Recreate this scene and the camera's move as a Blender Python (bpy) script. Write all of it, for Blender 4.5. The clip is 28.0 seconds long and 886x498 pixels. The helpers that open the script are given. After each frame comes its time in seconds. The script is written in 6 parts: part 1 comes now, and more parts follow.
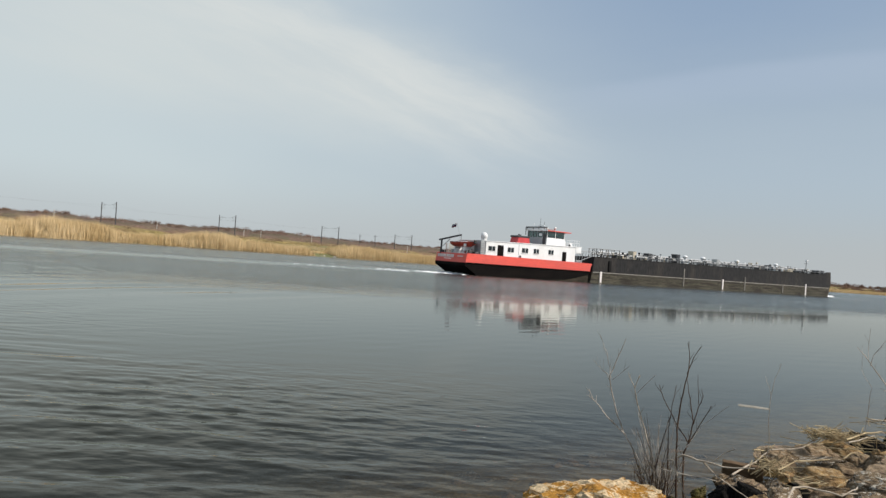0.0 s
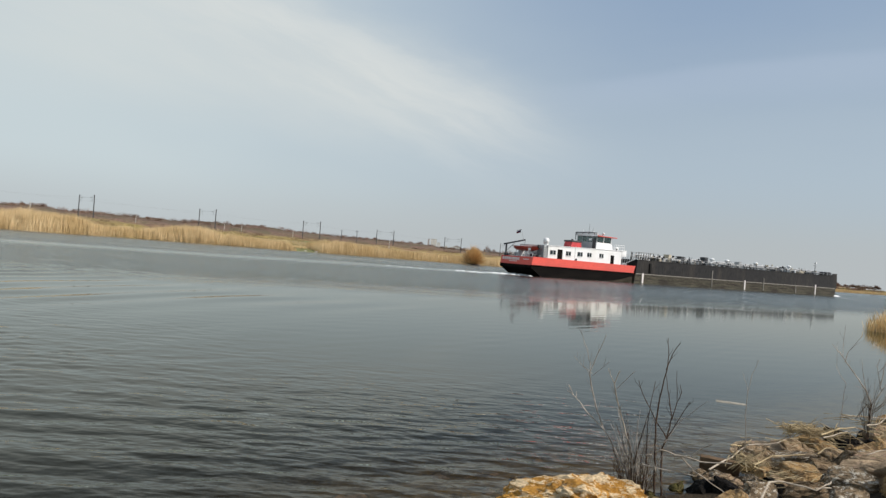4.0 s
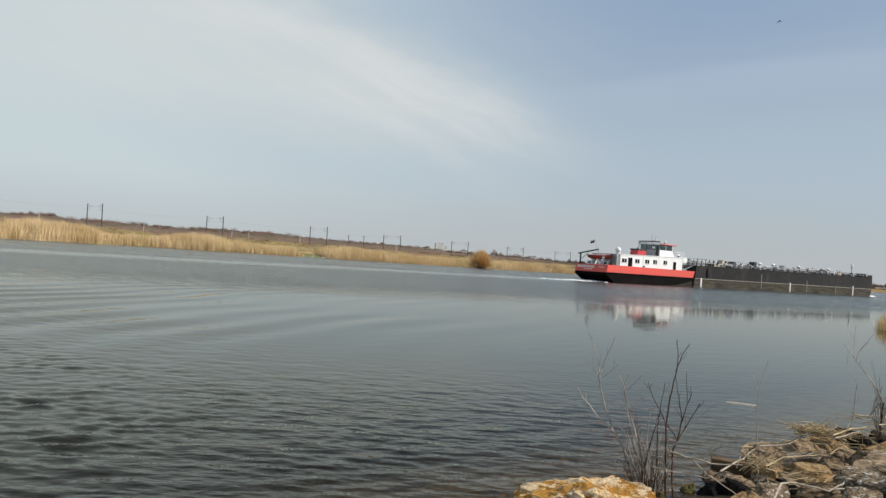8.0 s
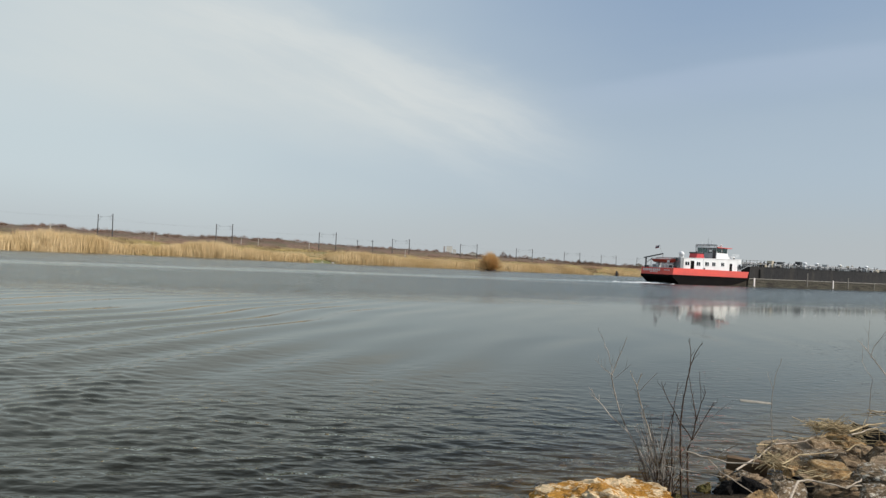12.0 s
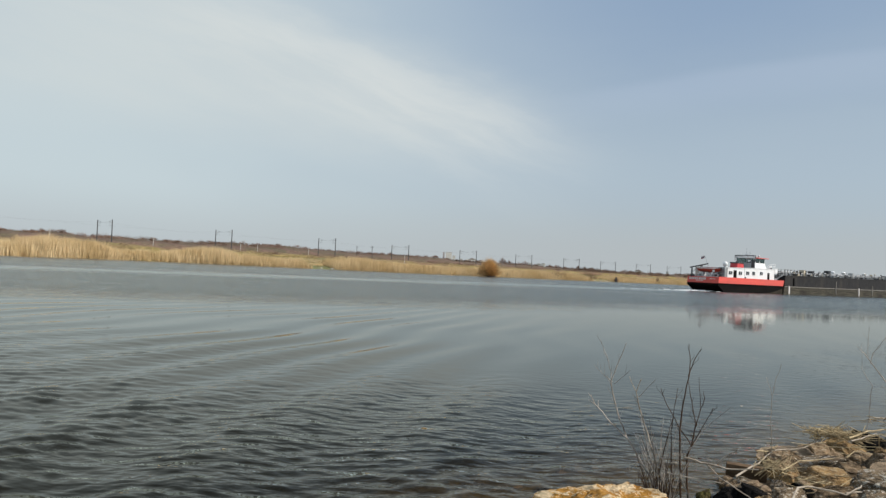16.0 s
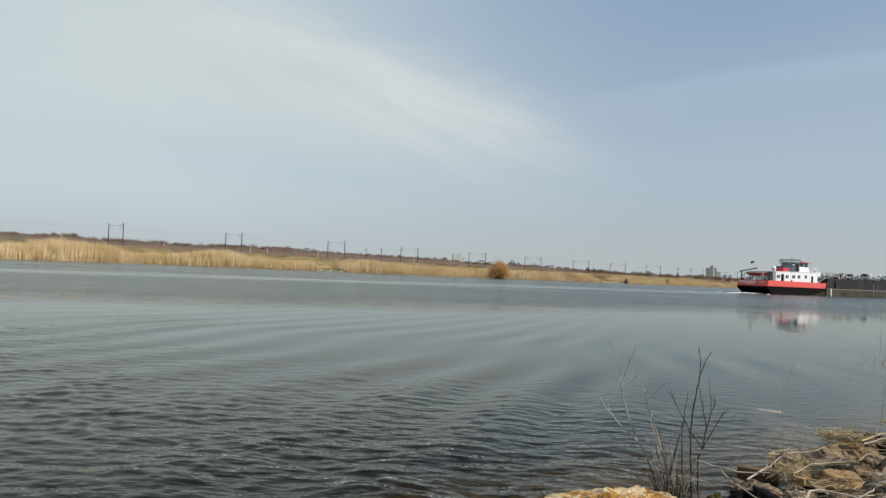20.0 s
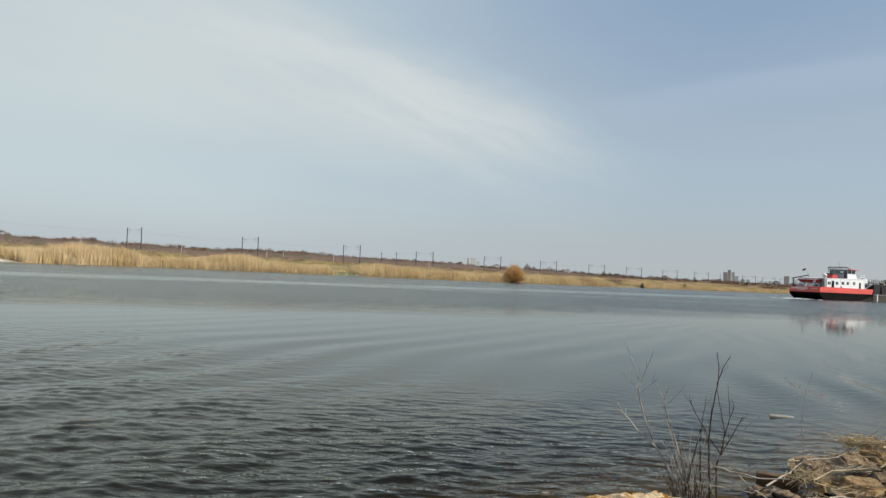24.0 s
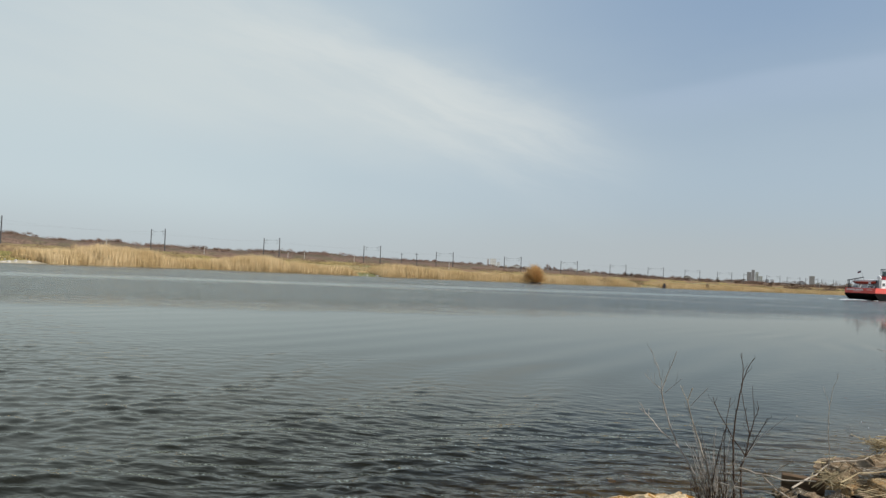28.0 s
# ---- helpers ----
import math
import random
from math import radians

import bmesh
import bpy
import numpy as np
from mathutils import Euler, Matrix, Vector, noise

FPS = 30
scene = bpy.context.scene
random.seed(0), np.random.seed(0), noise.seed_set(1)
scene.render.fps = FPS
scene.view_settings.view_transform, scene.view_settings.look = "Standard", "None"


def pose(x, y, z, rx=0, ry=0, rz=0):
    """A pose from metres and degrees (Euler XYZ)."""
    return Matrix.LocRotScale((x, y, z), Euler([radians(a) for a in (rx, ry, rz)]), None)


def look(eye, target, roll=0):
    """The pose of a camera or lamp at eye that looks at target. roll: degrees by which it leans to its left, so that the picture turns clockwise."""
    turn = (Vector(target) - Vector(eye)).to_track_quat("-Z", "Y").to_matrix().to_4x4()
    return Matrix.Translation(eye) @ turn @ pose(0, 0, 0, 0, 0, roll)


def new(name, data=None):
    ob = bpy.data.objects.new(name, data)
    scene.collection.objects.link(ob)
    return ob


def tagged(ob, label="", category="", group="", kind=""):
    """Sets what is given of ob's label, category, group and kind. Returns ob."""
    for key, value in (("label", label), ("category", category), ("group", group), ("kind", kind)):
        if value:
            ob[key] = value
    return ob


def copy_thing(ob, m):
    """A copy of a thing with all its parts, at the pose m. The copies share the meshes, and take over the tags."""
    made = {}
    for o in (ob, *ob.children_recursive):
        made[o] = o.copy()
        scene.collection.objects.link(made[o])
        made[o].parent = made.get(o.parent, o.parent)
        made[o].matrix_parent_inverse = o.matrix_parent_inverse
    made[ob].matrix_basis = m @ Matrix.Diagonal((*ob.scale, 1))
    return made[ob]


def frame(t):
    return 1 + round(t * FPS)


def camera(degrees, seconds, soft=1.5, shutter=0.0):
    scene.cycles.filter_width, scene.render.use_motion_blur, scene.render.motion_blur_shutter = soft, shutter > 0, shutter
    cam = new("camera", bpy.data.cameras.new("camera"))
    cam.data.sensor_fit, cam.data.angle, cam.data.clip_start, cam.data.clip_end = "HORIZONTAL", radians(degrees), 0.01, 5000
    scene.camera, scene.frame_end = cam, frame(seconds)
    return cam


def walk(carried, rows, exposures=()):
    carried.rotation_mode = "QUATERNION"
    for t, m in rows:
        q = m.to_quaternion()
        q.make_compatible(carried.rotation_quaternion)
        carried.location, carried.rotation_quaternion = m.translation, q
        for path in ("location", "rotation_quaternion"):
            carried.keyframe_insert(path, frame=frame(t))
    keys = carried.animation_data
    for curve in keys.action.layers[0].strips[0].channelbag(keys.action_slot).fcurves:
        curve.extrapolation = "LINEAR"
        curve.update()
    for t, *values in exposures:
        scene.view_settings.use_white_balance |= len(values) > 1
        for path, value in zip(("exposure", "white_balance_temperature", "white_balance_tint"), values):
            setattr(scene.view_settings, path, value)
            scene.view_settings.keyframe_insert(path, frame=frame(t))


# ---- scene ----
cam = camera(65.0, 28.0, soft=1.4)
EYE = 2.5
# seconds, yaw, pitch, roll of the hand-held camera, and its small drift in metres
TURNS = (
    (0, 0.213, 0.787, -4.347, 0.006, 0.010, -0.004), (0.5, -1.259, 0.686, -4.446, 0.012, 0.032, -0.010), (1, -1.602, 0.575, -4.622, 0.014, 0.036, -0.011),
    (1.5, -1.400, 0.596, -4.651, 0.020, 0.018, -0.011), (2, -1.443, 0.604, -4.598, 0.009, 0.030, -0.010), (2.5, -1.229, 0.590, -4.295, 0.012, 0.028, -0.008),
    (3, -1.498, 0.654, -4.563, 0.019, 0.033, -0.002), (3.5, -1.326, 0.554, -4.855, 0.010, 0.017, -0.007), (5.5, -1.014, 0.659, -4.081, 0.002, 0.010, -0.005),
    (6, -0.931, 0.887, -4.163, 0.010, 0.021, -0.009), (6.5, -0.873, 0.798, -4.141, 0.011, 0.024, -0.012), (7, -0.874, 0.816, -4.186, 0.007, 0.020, -0.010),
    (7.5, -0.837, 0.867, -3.992, 0.001, 0.002, -0.004), (8, -0.700, 0.830, -3.976, 0.000, 0.000, -0.000), (8.5, -0.453, 0.818, -3.939, -0.002, 0.005, -0.008),
    (9, -0.377, 0.751, -3.680, -0.000, 0.008, -0.005), (9.5, -0.214, 0.617, -3.226, -0.001, 0.005, -0.002), (10, -0.087, 0.580, -3.087, -0.012, -0.002, -0.006),
    (10.5, -0.060, 0.742, -3.263, -0.007, 0.001, -0.007), (11, -0.009, 0.974, -3.052, -0.009, -0.007, -0.002), (11.5, 0.040, 1.071, -2.918, -0.008, -0.016, -0.001),
    (12, 0.054, 1.046, -2.832, -0.010, -0.012, 0.001), (12.5, 0.187, 1.051, -2.870, -0.010, -0.003, -0.006), (14.5, 0.052, 1.202, -2.924, -0.002, -0.001, 0.001),
    (15, -0.016, 1.411, -2.877, -0.001, -0.006, 0.002), (15.5, -0.009, 1.295, -2.688, -0.002, -0.014, 0.001), (16, 0.004, 1.547, -2.899, -0.007, -0.011, -0.006),
    (16.5, 0.013, 1.575, -2.944, -0.007, -0.012, -0.001), (17, -0.024, 1.548, -3.014, -0.015, -0.021, 0.003), (17.5, 0.187, 1.642, -2.730, -0.005, -0.022, 0.003),
    (18, 0.596, 1.725, -2.515, -0.011, -0.028, 0.008), (18.5, 0.646, 1.829, -2.719, -0.013, -0.024, 0.003), (19, 0.689, 1.784, -2.766, -0.019, -0.043, 0.012),
    (19.5, 0.688, 1.591, -2.790, -0.016, -0.046, 0.011), (20, 0.760, 1.677, -2.705, -0.012, -0.038, 0.010), (20.5, 0.689, 1.829, -2.837, -0.008, -0.043, 0.009),
    (21, 0.759, 1.818, -2.703, -0.012, -0.043, 0.010), (21.5, 1.051, 1.817, -2.796, -0.019, -0.046, 0.013), (23.5, 1.678, 1.927, -2.695, -0.024, -0.066, 0.014),
    (24, 2.005, 1.958, -2.752, -0.032, -0.071, 0.013), (24.5, 2.238, 1.970, -2.692, -0.038, -0.084, 0.009), (25, 2.517, 1.837, -2.485, -0.036, -0.091, 0.016),
    (25.5, 2.489, 1.757, -2.660, -0.042, -0.092, 0.013), (26, 2.889, 1.942, -2.804, -0.048, -0.105, 0.014), (26.5, 3.138, 1.866, -2.778, -0.051, -0.112, 0.016),
    (27, 3.262, 1.876, -2.627, -0.054, -0.128, 0.026), (27.5, 3.498, 1.755, -2.571, -0.053, -0.123, 0.018), (28, 3.662, 1.920, -2.649, -0.054, -0.120, 0.016),
)
walk(cam, [(t, pose(dx, dy, EYE + dz, 90 + p, r, y)) for t, y, p, r, dx, dy, dz in TURNS], exposures=((0.0, 0.03, 6570, 11.4), (9.0, 0.02, 6530, 11.4), (16.0, 0.01, 6460, 10.6), (21.0, 0.0, 6420, 10.0), (28.0, 0.0, 6420, 10.0)))

# ---- world and sun ----
SUN_AZ, SUN_EL = 106.0, 42.0          # degrees clockwise from +y, above the horizon
world = bpy.data.worlds.new("world")
scene.world = world
world.use_nodes = True


def world_nodes():
    nt = world.node_tree
    nt.nodes.clear()
    N, L = nt.nodes.new, nt.links.new

    def mth(op, a, b=None, clamp=False):
        n = N("ShaderNodeMath")
        n.operation, n.use_clamp = op, clamp
        for i, v in enumerate((a, b)):
            if v is None:
                continue
            if isinstance(v, (int, float)):
                n.inputs[i].default_value = v
            else:
                L(v, n.inputs[i])
        return n.outputs[0]

    def ramp(v, a, b, c=0.0, d=1.0):
        n = N("ShaderNodeMapRange")
        n.interpolation_type = "SMOOTHSTEP"
        L(v, n.inputs[0])
        for i, x in enumerate((a, b, c, d)):
            n.inputs[i + 1].default_value = x
        return n.outputs[0]

    def blend(fac, a, b):
        n = N("ShaderNodeMix")
        n.data_type = "RGBA"
        L(fac, n.inputs[0])
        for v, s in ((a, n.inputs[6]), (b, n.inputs[7])):
            if isinstance(v, tuple):
                s.default_value = (*v, 1)
            else:
                L(v, s)
        return n.outputs[2]

    sky = N("ShaderNodeTexSky")
    sky.sky_type, sky.sun_disc = "NISHITA", False
    sky.sun_elevation, sky.sun_rotation = radians(SUN_EL), radians(SUN_AZ)
    sky.air_density, sky.dust_density, sky.ozone_density = 1.0, 2.0, 1.5
    dim = N("ShaderNodeVectorMath")
    dim.operation = "SCALE"
    L(sky.outputs[0], dim.inputs[0])
    dim.inputs["Scale"].default_value = 0.085
    co = N("ShaderNodeTexCoord").outputs["Generated"]
    sep = N("ShaderNodeSeparateXYZ")
    L(co, sep.inputs[0])
    z = sep.outputs[2]

    def dirv(az, el):
        az, el = radians(az), radians(el)
        return Vector((math.sin(az) * math.cos(el), math.cos(az) * math.cos(el), math.sin(el)))

    def along(v):
        n = N("ShaderNodeVectorMath")
        n.operation = "DOT_PRODUCT"
        L(co, n.inputs[0])
        n.inputs[1].default_value = v
        return n.outputs["Value"]

    def fleece(x, y, scale, detail, rough):
        c = N("ShaderNodeCombineXYZ")
        L(x, c.inputs[0]), L(y, c.inputs[1])
        n = N("ShaderNodeTexNoise")
        L(c.outputs[0], n.inputs["Vector"])
        n.inputs["Scale"].default_value, n.inputs["Detail"].default_value, n.inputs["Roughness"].default_value = scale, detail, rough
        return n.outputs[0]

    def above(a, b):
        """How far a direction lies above the great circle through two others."""
        return along(dirv(*b).cross(dirv(*a)).normalized())

    x = sep.outputs[0]
    run = (dirv(5.9, 9.2) - dirv(-21.6, 10.7)).normalized()
    c1 = along(run)
    noi = fleece(mth("MULTIPLY", c1, 1.6), mth("MULTIPLY", z, 5.0), 2.4, 5.0, 0.55)
    soft = fleece(mth("MULTIPLY", c1, 1.2), mth("MULTIPLY", z, 2.6), 1.7, 3.0, 0.5)
    wave = mth("MULTIPLY", mth("SUBTRACT", noi, 0.5), 0.07)
    # clear air: hazy white low down, deeper blue high up, paler towards one side
    low = blend(ramp(z, 0.0, 0.15), (0.46, 0.51, 0.53), (0.435, 0.53, 0.605))
    blue = blend(ramp(mth("ADD", z, wave), 0.12, 0.40), low, (0.285, 0.395, 0.545))
    blue = blend(ramp(z, 0.42, 0.85), blue, (0.13, 0.205, 0.37))
    base = N("ShaderNodeMix")
    base.data_type = "RGBA"
    base.inputs[0].default_value = 0.88
    L(dim.outputs[0], base.inputs[6])
    L(blue, base.inputs[7])
    pale = blend(mth("MULTIPLY", ramp(x, 0.34, -0.45, 0.0, 0.86), mth("MULTIPLY", ramp(soft, 0.30, 0.62, 0.80, 1.0), ramp(z, 0.85, 0.42, 0.45, 1.0))), base.outputs[2], (0.565, 0.655, 0.68))
    # a faint streak that climbs to the other side
    s2 = mth("ADD", above((5.7, 13.6), (28.5, 15.6)), mth("MULTIPLY", mth("SUBTRACT", soft, 0.5), 0.05))
    streak = mth("MULTIPLY", mth("MULTIPLY", ramp(s2, 0.016, 0.0), ramp(s2, -0.05, -0.004)), ramp(x, 0.06, 0.30, 0.0, 0.24))
    pale = blend(streak, pale, (0.47, 0.555, 0.68))
    # a broad wedge of cirrus that narrows as it sinks towards the horizon
    up = mth("ADD", above((-18.7, 20.4), (12.5, 10.4)), wave)
    dn = mth("ADD", above((-21.6, 10.3), (5.9, 8.8)), mth("MULTIPLY", wave, 0.8))
    veil = mth("MULTIPLY", mth("MULTIPLY", ramp(up, 0.060, -0.050), ramp(dn, -0.055, 0.060)), ramp(x, 0.30, -0.08, 0.0, 0.82))
    veil = mth("MULTIPLY", veil, ramp(x, -0.62, -0.25, 0.55, 1.0))
    comb = fleece(mth("MULTIPLY", c1, 1.5), mth("MULTIPLY", up, 9.0), 2.2, 6.0, 0.6)
    full = blend(mth("MULTIPLY", veil, ramp(comb, 0.30, 0.66, 0.70, 1.0)), pale, (0.635, 0.682, 0.672))
    # its bright upper edge, combed out along the wind
    rim = mth("MULTIPLY", mth("MULTIPLY", ramp(up, 0.036, -0.034), ramp(up, -0.17, -0.035)), mth("MULTIPLY", ramp(x, 0.24, 0.0), ramp(x, -0.45, -0.22)))
    full = blend(mth("MULTIPLY", rim, ramp(comb, 0.34, 0.66, 0.10, 0.46)), full, (0.69, 0.725, 0.715))
    haze = blend(ramp(z, 0.10, 0.0, 0.0, 0.75), full, (0.46, 0.50, 0.515))
    bg = N("ShaderNodeBackground")
    L(haze, bg.inputs[0])
    bg.inputs[1].default_value = 1.0
    out = N("ShaderNodeOutputWorld")
    L(bg.outputs[0], out.inputs[0])


world_nodes()
sun = new("sun", bpy.data.lights.new("sun", "SUN"))
sun.data.energy, sun.data.angle, sun.data.color = 4.8, radians(0.6), (1.0, 0.94, 0.85)
_a, _e = radians(SUN_AZ), radians(SUN_EL)
sun.matrix_world = look((math.sin(_a) * math.cos(_e) * 50, math.cos(_a) * math.cos(_e) * 50, math.sin(_e) * 50), (0, 0, 0))


# ---- materials ----
def mat(name, color, rough=0.7, metal=0.0, var=0.25, scale=3.0, fine=30.0, bump=0.0, second=None, spots=0.5, stretch=(1, 1, 1), rand=0.0, island=0.0, spec=0.5):
    """A principled surface with coarse stains towards a second colour, fine grain and relief."""
    m = bpy.data.materials.new(name)
    m.use_nodes = True
    nt = m.node_tree
    N, L = nt.nodes.new, nt.links.new
    p = nt.nodes["Principled BSDF"]
    p.inputs["Roughness"].default_value, p.inputs["Metallic"].default_value = rough, metal
    p.inputs["Specular IOR Level"].default_value = spec
    co = N("ShaderNodeTexCoord")
    mp = N("ShaderNodeMapping")
    mp.inputs["Scale"].default_value = stretch
    L(co.outputs["Object"], mp.inputs[0])
    n1, n2 = N("ShaderNodeTexNoise"), N("ShaderNodeTexNoise")
    for n, s, d in ((n1, scale, 4.0), (n2, fine, 3.0)):
        n.inputs["Scale"].default_value, n.inputs["Detail"].default_value = s, d
        L(mp.outputs[0], n.inputs["Vector"])
    second = second or tuple(c * (1 - var) for c in color)
    r = N("ShaderNodeMapRange")
    L(n1.outputs[0], r.inputs[0])
    r.inputs[1].default_value, r.inputs[2].default_value = spots - 0.12, spots + 0.15
    mx = N("ShaderNodeMix")
    mx.data_type = "RGBA"
    L(r.outputs[0], mx.inputs[0])
    mx.inputs[6].default_value, mx.inputs[7].default_value = (*color, 1), (*second, 1)
    r2 = N("ShaderNodeMapRange")
    L(n2.outputs[0], r2.inputs[0])
    r2.inputs[1].default_value, r2.inputs[2].default_value = 0.3, 0.7
    r2.inputs[3].default_value, r2.inputs[4].default_value = 1 - var, 1 + var * 0.6
    mul = N("ShaderNodeVectorMath")
    mul.operation = "SCALE"
    L(mx.outputs[2], mul.inputs[0])
    L(r2.outputs[0], mul.inputs["Scale"])
    col = mul.outputs[0]
    if rand or island:
        src = N("ShaderNodeObjectInfo").outputs["Random"] if rand else N("ShaderNodeNewGeometry").outputs["Random Per Island"]
        r3 = N("ShaderNodeMapRange")
        L(src, r3.inputs[0])
        k = rand or island
        r3.inputs[3].default_value, r3.inputs[4].default_value = 1 - k, 1 + k
        mul2 = N("ShaderNodeVectorMath")
        mul2.operation = "SCALE"
        L(col, mul2.inputs[0])
        L(r3.outputs[0], mul2.inputs["Scale"])
        col = mul2.outputs[0]
    L(col, p.inputs["Base Color"])
    if bump:
        b = N("ShaderNodeBump")
        b.inputs["Strength"].default_value, b.inputs["Distance"].default_value = 0.7, bump
        L(n2.outputs[0], b.inputs["Height"])
        L(b.outputs[0], p.inputs["Normal"])
    return m


def water_material():
    m = bpy.data.materials.new("river_water")
    m.use_nodes = True
    nt = m.node_tree
    nt.nodes.clear()
    N, L = nt.nodes.new, nt.links.new

    def put(s, v):
        if isinstance(v, (int, float)):
            s.default_value = v
        else:
            L(v, s)

    def mth(op, a, b=0.0, clamp=False):
        n = N("ShaderNodeMath")
        n.operation, n.use_clamp = op, clamp
        put(n.inputs[0], a), put(n.inputs[1], b)
        return n.outputs[0]

    def ramp(v, a, b, c=0.0, d=1.0):
        n = N("ShaderNodeMapRange")
        n.interpolation_type = "SMOOTHSTEP"
        L(v, n.inputs[0])
        for i, x in enumerate((a, b, c, d)):
            n.inputs[i + 1].default_value = x
        return n.outputs[0]

    def noise_at(vec, rot, sc, scale, detail=2.0, rough=0.5):
        mp = N("ShaderNodeMapping")
        mp.inputs["Rotation"].default_value = (0, 0, radians(rot))
        mp.inputs["Scale"].default_value = sc
        L(vec, mp.inputs[0])
        n = N("ShaderNodeTexNoise")
        n.inputs["Scale"].default_value, n.inputs["Detail"].default_value, n.inputs["Roughness"].default_value = scale, detail, rough
        L(mp.outputs[0], n.inputs["Vector"])
        return n.outputs[0]

    def along(vec, v):
        n = N("ShaderNodeVectorMath")
        n.operation = "DOT_PRODUCT"
        L(vec, n.inputs[0])
        n.inputs[1].default_value = v
        return n.outputs["Value"]

    ob = N("ShaderNodeTexCoord").outputs["Object"]
    geo = N("ShaderNodeNewGeometry").outputs["Position"]
    patch = mth("SUBTRACT", noise_at(geo, -30, (0.4, 1, 1), 0.06, 3.0, 0.6), 0.5)
    off = mth("SUBTRACT", along(geo, (SHORE_N.x, SHORE_N.y, 0)), SHORE_P.dot(SHORE_N))       # from the near shore
    wind = mth("ADD", along(geo, (-0.497, 0.868, 0)), mth("MULTIPLY", patch, 15.0))
    far = ramp(wind, 34.0, 58.0)                      # wind-ruffled midstream
    near = ramp(mth("ADD", off, mth("MULTIPLY", patch, 8.0)), 10.0, 2.0)
    # the slick left behind along the ship's course
    course = mth("ADD", mth("SUBTRACT", along(geo, (-0.595, 0.803, 0)), 96.9), mth("MULTIPLY", patch, 16.0))
    slick = mth("MULTIPLY", mth("MULTIPLY", ramp(course, -15.0, -2.0), ramp(course, 15.0, 2.0)), ramp(along(geo, (0.803, 0.595, 0)), 175.0, 150.0))
    rest = mth("SUBTRACT", 1.0, mth("MULTIPLY", slick, 0.55))
    lane = noise_at(ob, -41, (0.05, 1.0, 1), 0.09, 3.0, 0.6)
    fine = noise_at(ob, -20, (0.5, 1.0, 1), 0.7, 5.0, 0.65)
    tiny = noise_at(ob, -14, (0.55, 1.0, 1), 4.6, 2.0, 0.5)
    height = mth("ADD", mth("MULTIPLY", fine, mth("ADD", mth("MULTIPLY", mth("MULTIPLY", ramp(wind, 35.0, 52.0), ramp(lane, 0.34, 0.52, 0.24, 0.40)), rest), 0.002)), mth("MULTIPLY", tiny, mth("MULTIPLY", mth("MULTIPLY", near, ramp(along(ob, (-0.85, 0.5268, 0)), 11.0, 20.0, 0.12, 1.0)), 0.013)))
    # wavelets that die out away from the near shore, and ride the wake where it comes in
    gone = mth("ADD", along(ob, (0.5268, 0.85, 0)), mth("MULTIPLY", mth("SUBTRACT", noise_at(ob, -30, (0.4, 1, 1), 0.22, 3.0, 0.6), 0.5), 8.0))
    since = along(ob, (-0.85, 0.5268, 0))
    chop = mth("ADD", noise_at(ob, -16, (0.5, 1.0, 1), 2.3, 2.0, 0.5), mth("MULTIPLY", noise_at(ob, 8, (0.5, 1.0, 1), 4.6, 2.0, 0.5), 0.75))
    early = mth("MULTIPLY", ramp(gone, 13.0, 6.5), mth("MULTIPLY", mth("MULTIPLY", ramp(since, 16.0, 9.0, 0.0, 0.052), ramp(since, 3.0, 9.0, 0.3, 1.0)), ramp(gone, 3.0, 6.5, 0.6, 1.0)))
    later = mth("MULTIPLY", mth("MULTIPLY", ramp(gone, 17.0, 6.5), ramp(since, 12.0, 22.0)), ramp(since, 30.0, 55.0, 0.035, 0.05))
    # long low rings that reach the shore ahead of the wake
    ring = noise_at(ob, -24, (0.11, 1.0, 1), 1.7, 1.5, 0.4)
    rings = mth("MULTIPLY", ramp(gone, 11.0, 6.5), mth("MULTIPLY", ramp(since, 2.0, 8.0), ramp(since, 24.0, 14.0, 0.0, 0.11)))
    lift = N("ShaderNodeDisplacement")
    put(lift.inputs["Height"], mth("ADD", mth("MULTIPLY", mth("SUBTRACT", chop, 0.875), mth("ADD", early, later)), mth("MULTIPLY", mth("SUBTRACT", ring, 0.5), rings)))
    lift.inputs["Midlevel"].default_value, lift.inputs["Scale"].default_value = 0.0, 1.0
    # steeper chop thrown back by the stones of the near shore
    reach = N("ShaderNodeVectorMath")
    reach.operation = "LENGTH"
    L(geo, reach.inputs[0])
    back = mth("MULTIPLY", ramp(mth("ADD", reach.outputs["Value"], mth("MULTIPLY", patch, 6.0)), 17.0, 7.5), ramp(along(geo, (1, 0, 0)), -9.0, -1.0, 0.12, 1.0))
    height = mth("ADD", height, mth("MULTIPLY", chop, mth("MULTIPLY", back, mth("ADD", ramp(since, 3.0, 11.0, 0.016, 0.054), ramp(since, 14.0, 50.0, 0.0, 0.026)))))
    b = N("ShaderNodeBump")
    b.inputs["Strength"].default_value, b.inputs["Distance"].default_value = 1.0, 1.0
    # long low crests left along the ship's course
    crests = noise_at(ob, -36.5, (0.055, 1.0, 1), 0.36, 2.0, 0.5)
    band = mth("MULTIPLY", ramp(course, -62.0, -46.0), ramp(course, -14.0, -26.0))
    L(mth("ADD", height, mth("MULTIPLY", crests, mth("MULTIPLY", band, 0.055))), b.inputs["Height"])
    gl = N("ShaderNodeBsdfGlossy")
    gust = noise_at(ob, -10, (1.0, 0.42, 1), 0.75, 3.0, 0.65)
    rough = mth("MULTIPLY", ramp(lane, 0.34, 0.52, 0.07, 0.13), ramp(gust, 0.34, 0.66, 0.55, 1.45))
